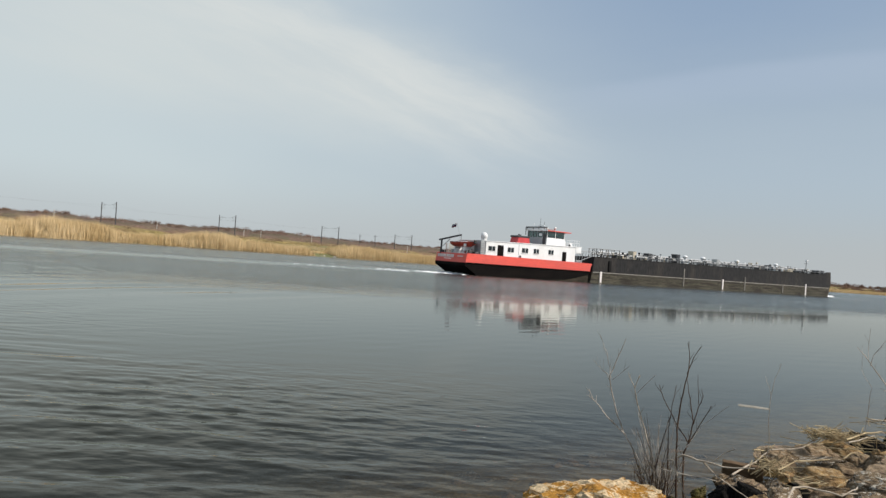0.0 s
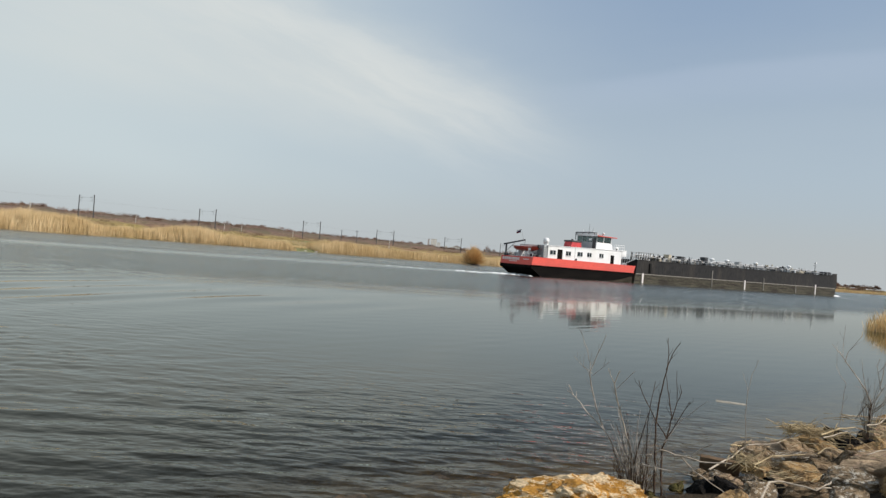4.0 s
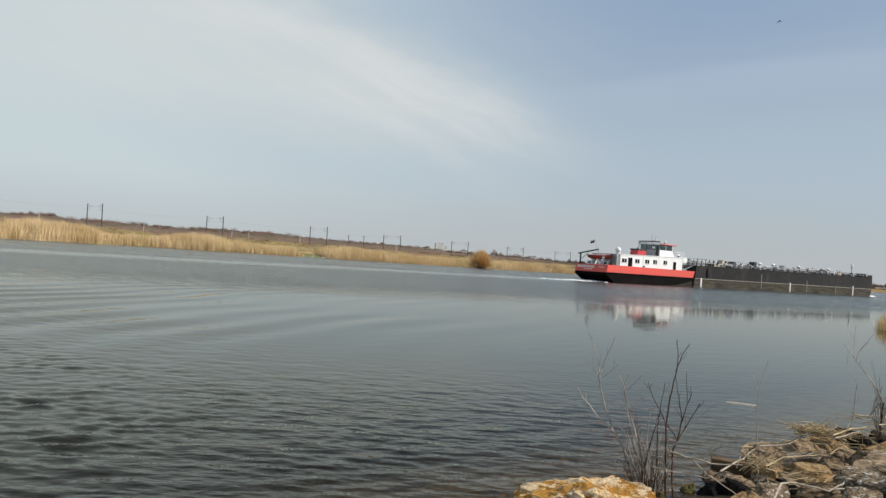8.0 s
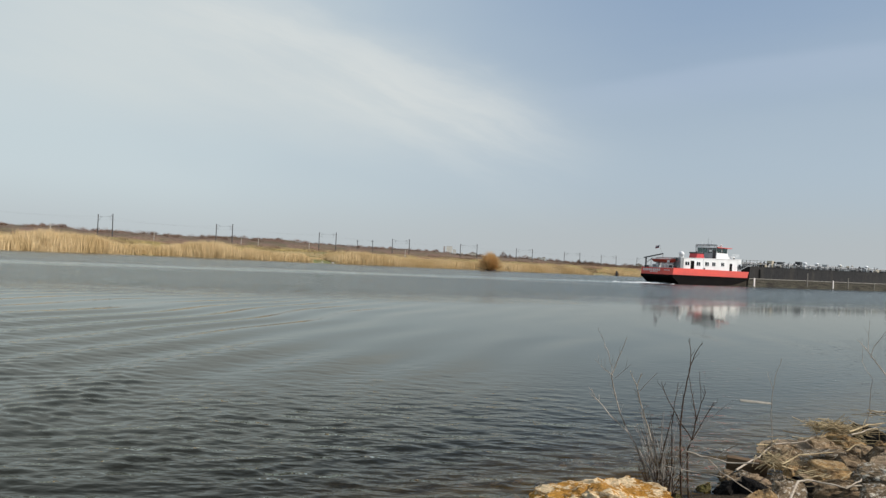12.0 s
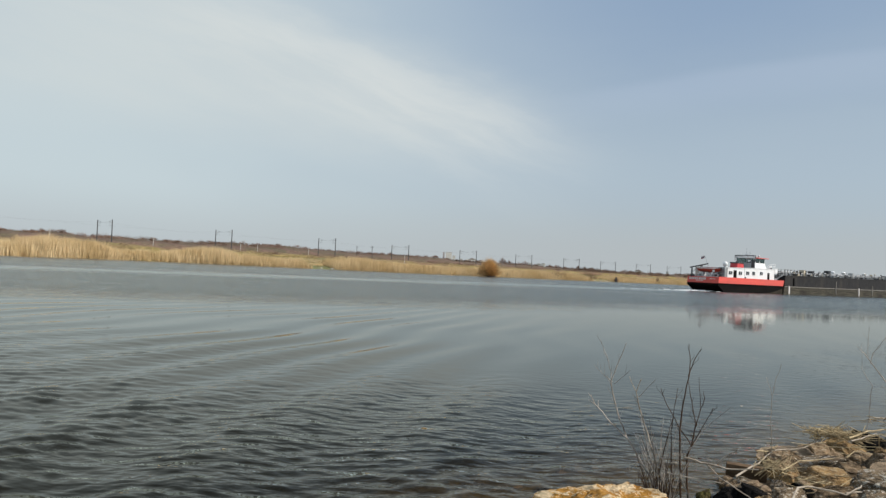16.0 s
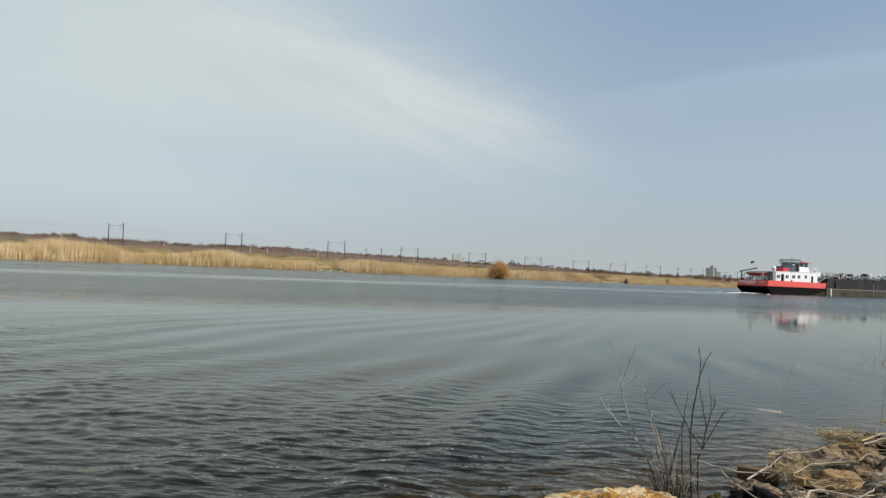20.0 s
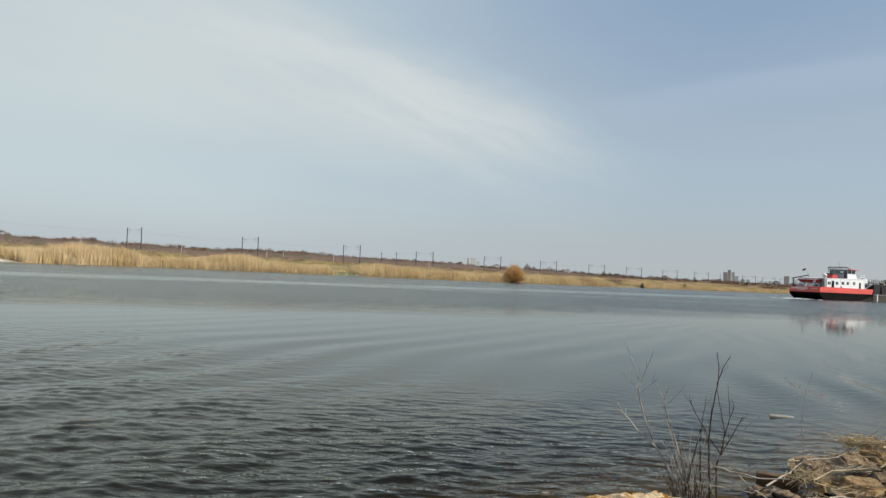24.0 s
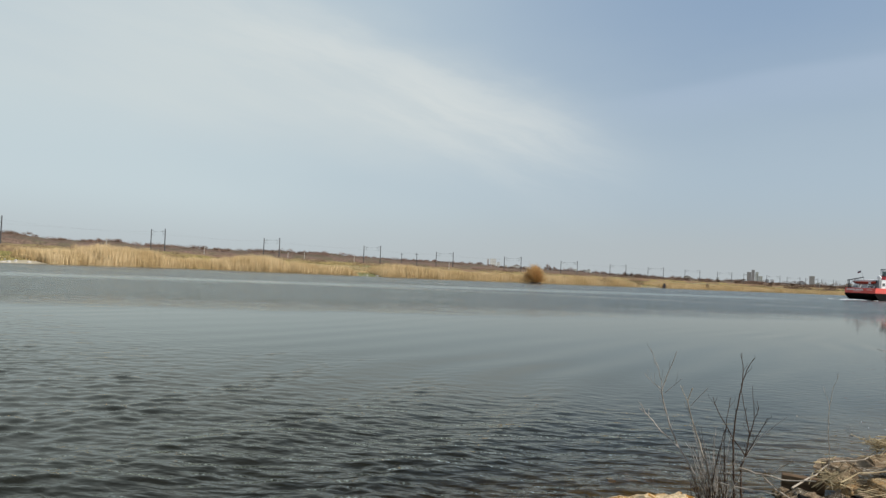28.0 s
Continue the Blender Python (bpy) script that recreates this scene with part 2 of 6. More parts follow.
    put(gl.inputs["Roughness"], mth("ADD", mth("ADD", 0.03, mth("MULTIPLY", ramp(off, 5.0, 30.0), 0.055)), mth("MULTIPLY", far, rough)))
    gl.inputs["Color"].default_value = (0.96, 0.963, 0.905, 1)
    L(b.outputs[0], gl.inputs["Normal"])
    murk = N("ShaderNodeBsdfDiffuse")
    murk.inputs["Color"].default_value = (0.012, 0.0115, 0.007, 1)
    clear = N("ShaderNodeBsdfTransparent")
    clear.inputs["Color"].default_value = (0.73, 0.645, 0.445, 1)
    body = N("ShaderNodeMixShader")
    L(ramp(off, 4.6, 0.2, 0.0, 0.75), body.inputs[0])
    L(murk.outputs[0], body.inputs[1]), L(clear.outputs[0], body.inputs[2])
    fr = N("ShaderNodeFresnel")
    fr.inputs["IOR"].default_value = 1.24
    L(b.outputs[0], fr.inputs["Normal"])
    mix = N("ShaderNodeMixShader")
    L(fr.outputs[0], mix.inputs[0]), L(body.outputs[0], mix.inputs[1]), L(gl.outputs[0], mix.inputs[2])
    out = N("ShaderNodeOutputMaterial")
    L(mix.outputs[0], out.inputs[0])
    L(lift.outputs[0], out.inputs["Displacement"])
    m.displacement_method = "DISPLACEMENT"
    return m


# ---- plan: near shore line, far bank line ----
SHORE_P, SHORE_N = Vector((2.5, 8.0, 0)), Vector((-0.656, 0.755, 0))     # a point on the near shore; towards the water
BANK = np.array(((-420, -700), (-190, -120), (-140, 60), (-119, 130), (-110, 165), (-100, 191), (-84, 210), (-63, 222), (-44, 229), (-29, 238), (-8, 248),
                 (14, 262), (36, 278), (62, 297), (86, 316), (118, 341), (175, 388), (240, 440), (330, 520), (450, 625), (700, 850), (1600, 1650), (3400, 3200)), float)


def bank_s(pts):
    """Signed distance to the far bank line (inland positive) and the length along it, for an array of points."""
    best = np.full(len(pts), 1e12)
    sgn, along = np.zeros(len(pts)), np.zeros(len(pts))
    run = 0.0
    for a, b in zip(BANK[:-1], BANK[1:]):
        e = b - a
        ln = math.hypot(*e)
        q = pts - a
        k = np.clip((q @ e) / ln**2, 0, 1)
        dist = np.hypot(*(q - k[:, None] * e).T)
        side = e[0] * q[:, 1] - e[1] * q[:, 0]
        use = dist < best
        best[use], sgn[use], along[use] = dist[use], np.where(side[use] > 0, 1, -1), (run + k * ln)[use]
        run += ln
    return best * sgn, along


def wiggle(x, y, s, seed=0.0):
    return noise.noise((x * s + seed, y * s - seed, seed * 0.37))


def smooth(x, a, b):
    k = np.clip((x - a) / (b - a), 0, 1)
    return k * k * (3 - 2 * k)


def ground_height(pts):
    s, _ = bank_s(pts)
    n = -((pts - np.array(SHORE_P[:2])) @ np.array(SHORE_N[:2]))          # inland of the near shore
    w = np.array([wiggle(x, y, 0.05) * 1.2 + wiggle(x, y, 0.012, 5) * 2.5 for x, y in pts])
    far = np.where(s > 0, smooth(s, 0, 9) * 0.9 + smooth(s, 5, 45) * (1.7 + 1.7 * smooth(-pts[:, 0], -10, 60)) + smooth(s, 60, 300) * 1.2 + w * 0.35 * smooth(s, 4, 40), -smooth(-s, 0, 25) * 3.0 - 0.02)
    wn = np.array([wiggle(x, y, 0.45, 3) * 0.35 + wiggle(x, y, 1.7, 8) * 0.10 for x, y in pts])
    m = n - 0.55 + wn * 1.6
    near = np.where(m > 0, 0.22 * np.minimum(m, 5) + 0.06 * np.clip(m - 5, 0, 20) + wn * 0.25 * smooth(m, 0, 2), np.maximum(-0.16 * -m, -3.0))
    return np.where(s > -60, far, near), s, m


def mesh_from(name, verts, faces, mats, smooth_shade=False):
    me = bpy.data.meshes.new(name)
    me.from_pydata(verts, [], faces)
    for q in mats:
        me.materials.append(q)
    if smooth_shade:
        me.polygons.foreach_set("use_smooth", [True] * len(me.polygons))
    return me


# soil darkened all over, so its colour carries the shade between the stones
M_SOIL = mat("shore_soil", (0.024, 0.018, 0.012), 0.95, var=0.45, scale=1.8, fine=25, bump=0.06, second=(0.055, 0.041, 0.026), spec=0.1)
M_BED = mat("river_mud", (0.26, 0.205, 0.10), 0.9, var=0.4, scale=2.0, fine=14, bump=0.05, second=(0.13, 0.10, 0.055), spec=0.1)
M_LAND = mat("dry_meadow", (0.30, 0.22, 0.10), 0.95, var=0.35, scale=0.035, fine=0.6, bump=0.2, second=(0.15, 0.155, 0.05))
M_GREEN = mat("spring_grass", (0.17, 0.175, 0.05), 0.95, var=0.35, scale=0.15, fine=1.2, bump=0.2, second=(0.27, 0.22, 0.09), spec=0.1)
M_SAND = mat("pale_sand", (0.42, 0.36, 0.25), 0.95, var=0.2, scale=0.2, fine=3)


def build_ground():
    def grow(a, b, n):
        return list(np.geomspace(a, b, n))

    gx = np.array([-v for v in grow(240, 4400, 14)][::-1] + list(np.arange(-236, -12, 5)) + list(np.arange(-12, 18, 0.4)) + list(np.arange(18, 60, 3)) + list(np.arange(60, 480, 6)) + grow(480, 4400, 16))
    gy = np.array([-v for v in grow(30, 4400, 14)][::-1] + list(np.arange(-26, 0, 2)) + list(np.arange(0, 22, 0.4)) + list(np.arange(22, 90, 4)) + list(np.arange(90, 560, 4)) + grow(560, 4400, 16))
    X, Y = np.meshgrid(gx, gy)
    pts = np.stack([X.ravel(), Y.ravel()], 1)
    z, s, m = ground_height(pts)
    nx, ny = len(gx), len(gy)
    idx = np.arange(nx * ny).reshape(ny, nx)
    quads = np.stack([idx[:-1, :-1], idx[:-1, 1:], idx[1:, 1:], idx[1:, :-1]], -1).reshape(-1, 4)
    me = mesh_from("ground", np.c_[pts, z].tolist(), quads.tolist(), (M_SOIL, M_BED, M_LAND, M_SAND, M_GREEN), True)
    zc, sc = z[quads].mean(1), s[quads].mean(1)
    nn = np.array([wiggle(pts[q[0]][0], pts[q[0]][1], 0.03, 2) for q in quads])
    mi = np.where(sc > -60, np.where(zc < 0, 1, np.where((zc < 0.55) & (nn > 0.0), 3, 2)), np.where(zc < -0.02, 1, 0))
    xc = pts[quads, 0].mean(1)
    mi = np.where((mi == 2) & (xc < -70) & (sc < 70) & (zc > 0.6), 4, mi)
    me.polygons.foreach_set("material_index", mi.astype(np.int32))
    return tagged(new("ground", me), "dry grass, sand and stony earth of the river banks", "ground", kind="structure")


build_ground()

M_WATER = water_material()


def build_river():
    """One sheet of water; fine waves where it passes the near shore. p runs against the waves, q across them."""
    pd, qd = np.array((-0.85, 0.5268)), np.array((0.5268, 0.85))
    gp = np.r_[-np.geomspace(4800, 20, 9), np.arange(-12, 82, 0.062), np.arange(82, 100, 0.25), np.geomspace(106, 4800, 9)]
    gq = np.r_[-np.geomspace(4800, 10, 8), np.arange(-4, 1.5, 0.5), np.arange(1.5, 9, 0.05), np.arange(9, 13, 0.075), np.arange(13, 17, 0.12), np.arange(17, 52, 0.28), np.geomspace(56, 4800, 12)]
    P, Q = np.meshgrid(gp, gq)
    x, y = P * pd[0] + Q * qd[0], P * pd[1] + Q * qd[1]
    rng = np.random.default_rng(17)

    def sines(n, l0, l1, aim, spread, slope, warp=0.0):
        """A sum of wave trains with lengths l0 to l1 metres, running towards aim give or take spread degrees."""
        h = np.zeros_like(x)
        for lam in np.geomspace(l0, l1, n):
            th = radians(aim + rng.normal(0, spread))
            k = 2 * math.pi / lam
            h += (slope / k) * math.sqrt(2 / n) * np.sin(k * (x * math.cos(th) + y * math.sin(th) + warp) + rng.uniform(0, 6.28))
        return h

    bend = sines(5, 9, 30, 20, 60, 0.30)
    group = smooth(sines(6, 7, 22, -10, 70, 1.0), -1.6, 1.8)
    fade = smooth(-np.abs(P - 40), -62, -50) * smooth(-Q, -50, -34) * smooth(Q, 0.5, 2.5)
    front, late = smooth(P + 3 * group, 20, 37), smooth(P + 3 * group, 28, 43)
    # the ship's wake: crests 2.5 m apart that swing round towards the shore as they follow one another
    veer = 0.27 - 0.27 * smooth(P, 46, 66)
    ph = 2 * math.pi / 2.55 * (P - veer * (Q - 10) + 0.7 * bend)
    crest = 0.5 + 0.5 * np.sin(ph)
    face = smooth(np.sin(ph - 1.0), 0.0, 0.95)
    swell = 0.033 * np.sin(ph) * front * (0.45 + 0.55 * group) * (1 - 0.88 * smooth(P, 53, 66)) * (1 - 0.7 * smooth(Q, 14, 34))
    close, open_ = smooth(-Q, -12.5, -7), 1 - 0.96 * smooth(Q, 6.0, 10.5)
    ride = face * (0.25 + 0.75 * group) * (1 - smooth(Q, 8, 18)) * late
    rip = sines(56, 0.17, 0.60, -74, 34, 0.24)
    rip2 = sines(12, 0.9, 2.0, -55, 30, 0.014)
    patch = smooth(sines(8, 1.6, 6, 30, 80, 1.0), -0.8, 1.2)
    calm = sines(8, 0.5, 1.4, -70, 20, 0.004) * (1 - front)
    steady = (0.5 + 0.5 * patch) * (0.45 + 0.55 * crest) * open_ * np.maximum(late, close * smooth(P, 16.0, 24.0))
    z = (swell + 0.82 * rip * np.maximum(steady, 0.6 * ride) + rip2 * open_ * late + calm) * fade
    ny, nx = x.shape
    idx = np.arange(nx * ny).reshape(ny, nx)
    quads = np.stack([idx[:-1, :-1], idx[1:, :-1], idx[1:, 1:], idx[:-1, 1:]], -1).reshape(-1, 4)
    me = bpy.data.meshes.new("river")
    me.vertices.add(nx * ny)
    me.vertices.foreach_set("co", np.stack([x, y, z], -1).astype(np.float32).ravel())
    me.loops.add(quads.size)
    me.loops.foreach_set("vertex_index", quads.astype(np.int32).ravel())
    me.polygons.add(len(quads))
    me.polygons.foreach_set("loop_start", np.arange(0, quads.size, 4, dtype=np.int32))
    me.polygons.foreach_set("use_smooth", np.ones(len(quads), bool))
    me.update(calc_edges=True)
    me.materials.append(M_WATER)
    return tagged(new("river", me), "grey-green river water with ripples and wake waves", "river", kind="structure")


river = build_river()


# ---- mesh helpers ----
def part(name, bm, material, parent=None, label="", flat=False):
    me = bpy.data.meshes.new(name)
    bm.to_mesh(me)
    bm.free()
    me.materials.append(material)
    if not flat:
        me.polygons.foreach_set("use_smooth", [True] * len(me.polygons))
        me.set_sharp_from_angle(angle=radians(35))
    ob = new(name, me)
    if parent:
        ob.parent = parent
    if label:
        ob["label"] = label
    return ob


def box(bm, x0, x1, y0, y1, z0, z1, bevel=0.0, m=None):
    mm = Matrix.Translation(((x0 + x1) / 2, (y0 + y1) / 2, (z0 + z1) / 2)) @ Matrix.Diagonal((x1 - x0, y1 - y0, z1 - z0, 1))
    r = bmesh.ops.create_cube(bm, size=1, matrix=(m @ mm) if m else mm)
    if bevel:
        es = list({e for v in r["verts"] for e in v.link_edges})
        bmesh.ops.bevel(bm, geom=es, offset=bevel, segments=2, affect="EDGES", profile=0.5)
    return bm


def tube(bm, a, b, r0, r1=None, seg=8, caps=True):
    a, b = Vector(a), Vector(b)
    q = (b - a).to_track_quat("Z", "Y").to_matrix().to_4x4()
    bmesh.ops.create_cone(bm, cap_ends=caps, segments=seg, radius1=r0, radius2=r0 if r1 is None else r1, depth=(b - a).length, matrix=Matrix.Translation((a + b) / 2) @ q)
    return bm


def slab(bm, outline, y0, y1):
    """A side outline of (x, z) drawn out from y0 to y1."""
    lo = [bm.verts.new((x, y0, z)) for x, z in outline]
    hi = [bm.verts.new((x, y1, z)) for x, z in outline]
    bm.faces.new(lo)
    bm.faces.new(hi[::-1])
    n = len(lo)
    for i in range(n):
        bm.faces.new((lo[i], hi[i], hi[(i + 1) % n], lo[(i + 1) % n]))
    bmesh.ops.recalc_face_normals(bm, faces=bm.faces[:])
    return bm


def B():
    return bmesh.new()


def thing(name, label, category, group="", m=None):
    ob = new(name)
    ob.empty_display_size = 0.2
    if m:
        ob.matrix_basis = m
    return tagged(ob, label, category, group)


# ---- pusher boat ----
M_RED = mat("red_hull_paint", (0.71, 0.085, 0.062), 0.45, var=0.12, scale=0.5, fine=6, second=(0.60, 0.085, 0.065), stretch=(0.3, 1, 1))
M_BLACK = mat("black_hull_paint", (0.0035, 0.003, 0.003), 0.65, var=0.4, scale=0.6, fine=5, second=(0.008, 0.0065, 0.0055), stretch=(0.3, 1, 1), spec=0.05)
M_WHITE = mat("white_ship_paint", (0.80, 0.81, 0.81), 0.4, var=0.05, scale=0.5, fine=6, second=(0.72, 0.72, 0.70), spots=0.62, stretch=(1, 1, 0.25))
M_GREY = mat("grey_ship_paint", (0.30, 0.32, 0.33), 0.5, var=0.12, scale=0.8, fine=8)
M_DARK = mat("dark_steel", (0.035, 0.036, 0.04), 0.5, var=0.3, scale=1.5, fine=12)
M_GLASS = mat("window_glass", (0.02, 0.03, 0.035), 0.06, var=0.2, scale=0.6, fine=4)


def glass_material():
    m = bpy.data.materials.new("green_window_glass")
    m.use_nodes = True
    nt = m.node_tree
    nt.nodes.clear()
    N, L = nt.nodes.new, nt.links.new
    tr, gl, mix, out = N("ShaderNodeBsdfTransparent"), N("ShaderNodeBsdfGlossy"), N("ShaderNodeMixShader"), N("ShaderNodeOutputMaterial")
    tr.inputs[0].default_value = (0.50, 0.58, 0.57, 1)
    gl.inputs["Roughness"].default_value = 0.03
    mix.inputs[0].default_value = 0.08
    L(tr.outputs[0], mix.inputs[1]), L(gl.outputs[0], mix.inputs[2]), L(mix.outputs[0], out.inputs[0])
    return m


M_WGLASS = glass_material()
M_BOATRED = mat("orange_red_gelcoat", (0.42, 0.06, 0.035), 0.35, var=0.1, scale=1.5, fine=9)
M_DECK = mat("deck_paint", (0.12, 0.09, 0.08), 0.8, var=0.3, scale=0.7, fine=7)
M_STEEL = mat("galvanised_steel", (0.45, 0.46, 0.46), 0.45, 0.4, var=0.2, scale=1.5, fine=12)
M_TEXT = mat("white_lettering", (0.75, 0.70, 0.68), 0.6, var=0.1, scale=4, fine=20)
M_FLAGR = mat("red_flag_cloth", (0.35, 0.04, 0.05), 0.9, var=0.2, scale=3, fine=20)
M_FLAGB = mat("blue_flag_cloth", (0.04, 0.05, 0.15), 0.9, var=0.2, scale=3, fine=20)
BEAM = 8.7
M_CASING = mat("dark_red_paint", (0.50, 0.045, 0.05), 0.5, var=0.15, scale=0.8, fine=8)
M_SLIME = mat("brown_waterline_growth", (0.05, 0.042, 0.030), 0.8, var=0.5, scale=0.5, fine=4, second=(0.02, 0.017, 0.013), stretch=(0.4, 1, 1), spec=0.1)


def window_part(parent, u0, u1, z0, z1, v, name="window"):
    """A framed window in a wall that faces -v: dark surround, two panes, a white middle bar and sill."""
    w = part(name, box(B(), u0, u1, v - 0.05, v + 0.03, z0, z1, 0.02), M_DARK, parent)
    mid = (u0 + u1) / 2
    part("pane", box(B(), u0 + 0.08, mid - 0.05, v - 0.065, v - 0.04, z0 + 0.08, z1 - 0.08), M_GLASS, w)
    part("pane", box(B(), mid + 0.05, u1 - 0.08, v - 0.065, v - 0.04, z0 + 0.08, z1 - 0.08), M_GLASS, w)
    part("mullion", box(B(), mid - 0.035, mid + 0.035, v - 0.08, v - 0.04, z0, z1), M_WHITE, w)
    part("sill", box(B(), u0 - 0.06, u1 + 0.06, v - 0.10, v + 0.02, z0 - 0.09, z0 - 0.004), M_WHITE, w)
    return w


def rail(parent, a, b, posts, height=1.0, material=None, r=0.035):
    """Posts and two bars along a straight edge."""
    material = material or M_STEEL
    a, b = Vector(a), Vector(b)
    ra = thing_part("railing", parent)
    for i in range(posts):
        p = a.lerp(b, i / (posts - 1))
        part("post", tube(B(), p, p + Vector((0, 0, height)), r, seg=6), material, ra)
    for k in (0.55, 1.0):
        part("bar", tube(B(), a + Vector((0, 0, height * k)), b + Vector((0, 0, height * k)), r, seg=6), material, ra)
    return ra


def thing_part(name, parent):
    ob = new(name)
    ob.empty_display_size = 0.1
    ob.parent = parent
    return ob


def build_pusher():
    p = thing("pusher_boat", "red, white and black river pusher boat under way", "boat")
    part("hull", slab(B(), [(-0.45, 2.1), (-0.5, 1.6), (2.1, 0.1), (3.2, -1.0), (30.2, -1.0), (30.6, 2.1)], 0.0, BEAM), M_BLACK, p, "black lower hull with a raked stern")
    # red bulwark: four panels round the deck
    part("bulwark_side", slab(B(), [(-0.2, 3.65), (-0.45, 2.1), (30.62, 2.1), (31.25, 3.62)], -0.04, 0.10), M_RED, p, "red bulwark")
    part("bulwark_side", slab(B(), [(-0.2, 3.65), (-0.45, 2.1), (30.62, 2.1), (31.25, 3.62)], BEAM - 0.10, BEAM + 0.04), M_RED, p, "red bulwark")
    part("transom", slab(B(), [(-0.22, 3.65), (-0.47, 2.1), (-0.33, 2.1), (-0.08, 3.65)], 0.1, BEAM - 0.1), M_RED, p, "red stern plate")
    part("stern_counter", slab(B(), [(-0.50, 2.1), (-0.54, 1.6), (-0.2, 1.35), (-0.2, 2.1)], 0.02, BEAM - 0.02), M_BLACK, p)
    part("bow_plate", box(B(), 30.7, 31.0, 0.1, BEAM - 0.1, 2.1, 3.3), M_RED, p)
    part("deck", box(B(), -0.2, 30.8, 0.1, BEAM - 0.1, 2.8, 2.9), M_DECK, p)
    part("boot_stripe", slab(B(), [(20, -0.4), (20, 0.02), (24, 0.2), (27, 0.7), (29, 1.15), (30.4, 1.35), (30.3, -0.4)], -0.03, 0.04), M_SLIME, p, "dull brown waterline stain")
    part("rubbing_strake", tube(B(), (-0.4, -0.06, 2.08), (30.6, -0.06, 2.08), 0.09, seg=8), M_BLACK, p)
    part("capping_rail", tube(B(), (-0.2, 0.02, 3.66), (31.25, 0.02, 3.64), 0.06, seg=6), M_RED, p)
    # lettering on the stern, worn bars
    for i, wd in enumerate((0.42, 0.46, 0.44, 0.46, 0.36, 0.46, 0.44, 0.46, 0.42)):
        y = 8.2 - i * 0.54
        part("lettering", box(B(), -0.38, -0.27, y - wd * 0.85, y, 2.86, 3.4, m=None), M_TEXT, p)
    for i in range(6):
        y = 6.2 - i * 0.36
        part("lettering", box(B(), -0.42, -0.34, y - 0.22, y, 2.55, 2.75), M_TEXT, p)
    for i in range(5):
        y = 2.4 - i * 0.32
        part("lettering", box(B(), -0.36, -0.28, y - 0.2, y, 3.05, 3.25), M_TEXT, p)
    # main cabin
    v = 0.46
    cab = part("cabin", slab(B(), [(4.25, 2.9), (4.25, 6.1), (12.0, 6.3), (27.4, 6.65), (27.4, 5.4), (26.8, 5.4), (26.8, 2.9)], v, BEAM - v), M_WHITE, p, "white deckhouse")
    part("roof_edge", slab(B(), [(4.1, 6.1), (4.1, 6.2), (12.0, 6.4), (28.4, 6.78), (28.4, 6.62), (12.0, 6.3)], v - 0.1, BEAM - v + 0.1), M_WHITE, cab)
    part("wing", box(B(), 26.8, 28.4, v - 0.05, v + 2.2, 5.45, 6.66, 0.04), M_WHITE, cab)
    for u0, u1, z0, z1 in ((4.85, 6.4, 4.5, 5.32), (9.35, 10.8, 4.53, 5.4), (12.8, 14.3, 4.63, 5.5), (15.75, 17.05, 4.68, 5.56), (19.55, 20.85, 4.77, 5.62)):
        window_part(cab, u0, u1, z0, z1, v)
    part("door", box(B(), 6.95, 8.3, v - 0.04, v + 0.06, 3.0, 5.62, 0.02), M_BLACK, cab, "dark open doorway")
    part("door", box(B(), 23.25, 24.35, v - 0.04, v + 0.06, 3.0, 5.5, 0.02), M_BLACK, cab, "dark doorway")
    part("door_panel", box(B(), 8.35, 9.1, v - 0.08, v - 0.03, 3.0, 5.55, 0.02), M_WHITE, cab)
    part("seam", box(B(), 12.0, 12.05, v - 0.03, v + 0.02, 3.7, 6.3), M_GREY, cab)
    part("pipe", tube(B(), (12.4, v - 0.1, 3.6), (12.4, v - 0.1, 4.1), 0.16), M_DARK, cab)
    # louvred locker and satellite dome at the aft end
    lk = part("locker", box(B(), 3.2, 4.2, 0.6, 2.4, 2.9, 6.2, 0.04), M_GREY, p, "grey louvred locker")
    for i in range(8):
        part("slat", box(B(), 3.15, 4.2, 0.54, 0.62, 3.5 + i * 0.32, 3.62 + i * 0.32), M_STEEL, lk)
    bm = B()
    bmesh.ops.create_uvsphere(bm, u_segments=20, v_segments=12, radius=0.62, matrix=Matrix.Translation((4.2, 1.1, 7.0)) @ Matrix.Diagonal((1, 1, 1.1, 1)))
    tube(bm, (4.2, 1.1, 6.1), (4.2, 1.1, 6.6), 0.45, 0.5, 14)
    part("radome", bm, M_WHITE, p, "white domed antenna")
    # red engine casing
    cs = part("engine_casing", slab(B(), [(14.9, 6.3), (15.3, 7.6), (18.0, 7.6), (18.3, 6.4)], 4.3, 6.4), M_CASING, p, "red engine casing")
    part("casing_lid", box(B(), 15.1, 18.2, 4.2, 6.5, 7.6, 7.95, 0.05), M_DARK, cs, "sooty black casing top")
    part("exhaust", tube(B(), (16.2, 5.2, 7.6), (16.1, 5.2, 8.25), 0.15, seg=10), M_DARK, cs)
    part("exhaust", tube(B(), (17.0, 5.6, 7.6), (16.9, 5.6, 8.2), 0.13, seg=10), M_DARK, cs)
    # wheelhouse: grey aft wall, white sides
    wn, wf, wa, wb = 2.8, 8.2, 21.2, 26.0
    wh = part("wheelhouse", slab(B(), [(wa, 6.5), (wa, 8.05), (wb, 8.05), (wb + 0.9, 6.7)], wn, wf), M_WHITE, p, "white wheelhouse with a band of windows")
    part("aft_wall", box(B(), wa - 0.08, wa, wn + 0.05, wf, 6.6, 8.05), M_GREY, wh)
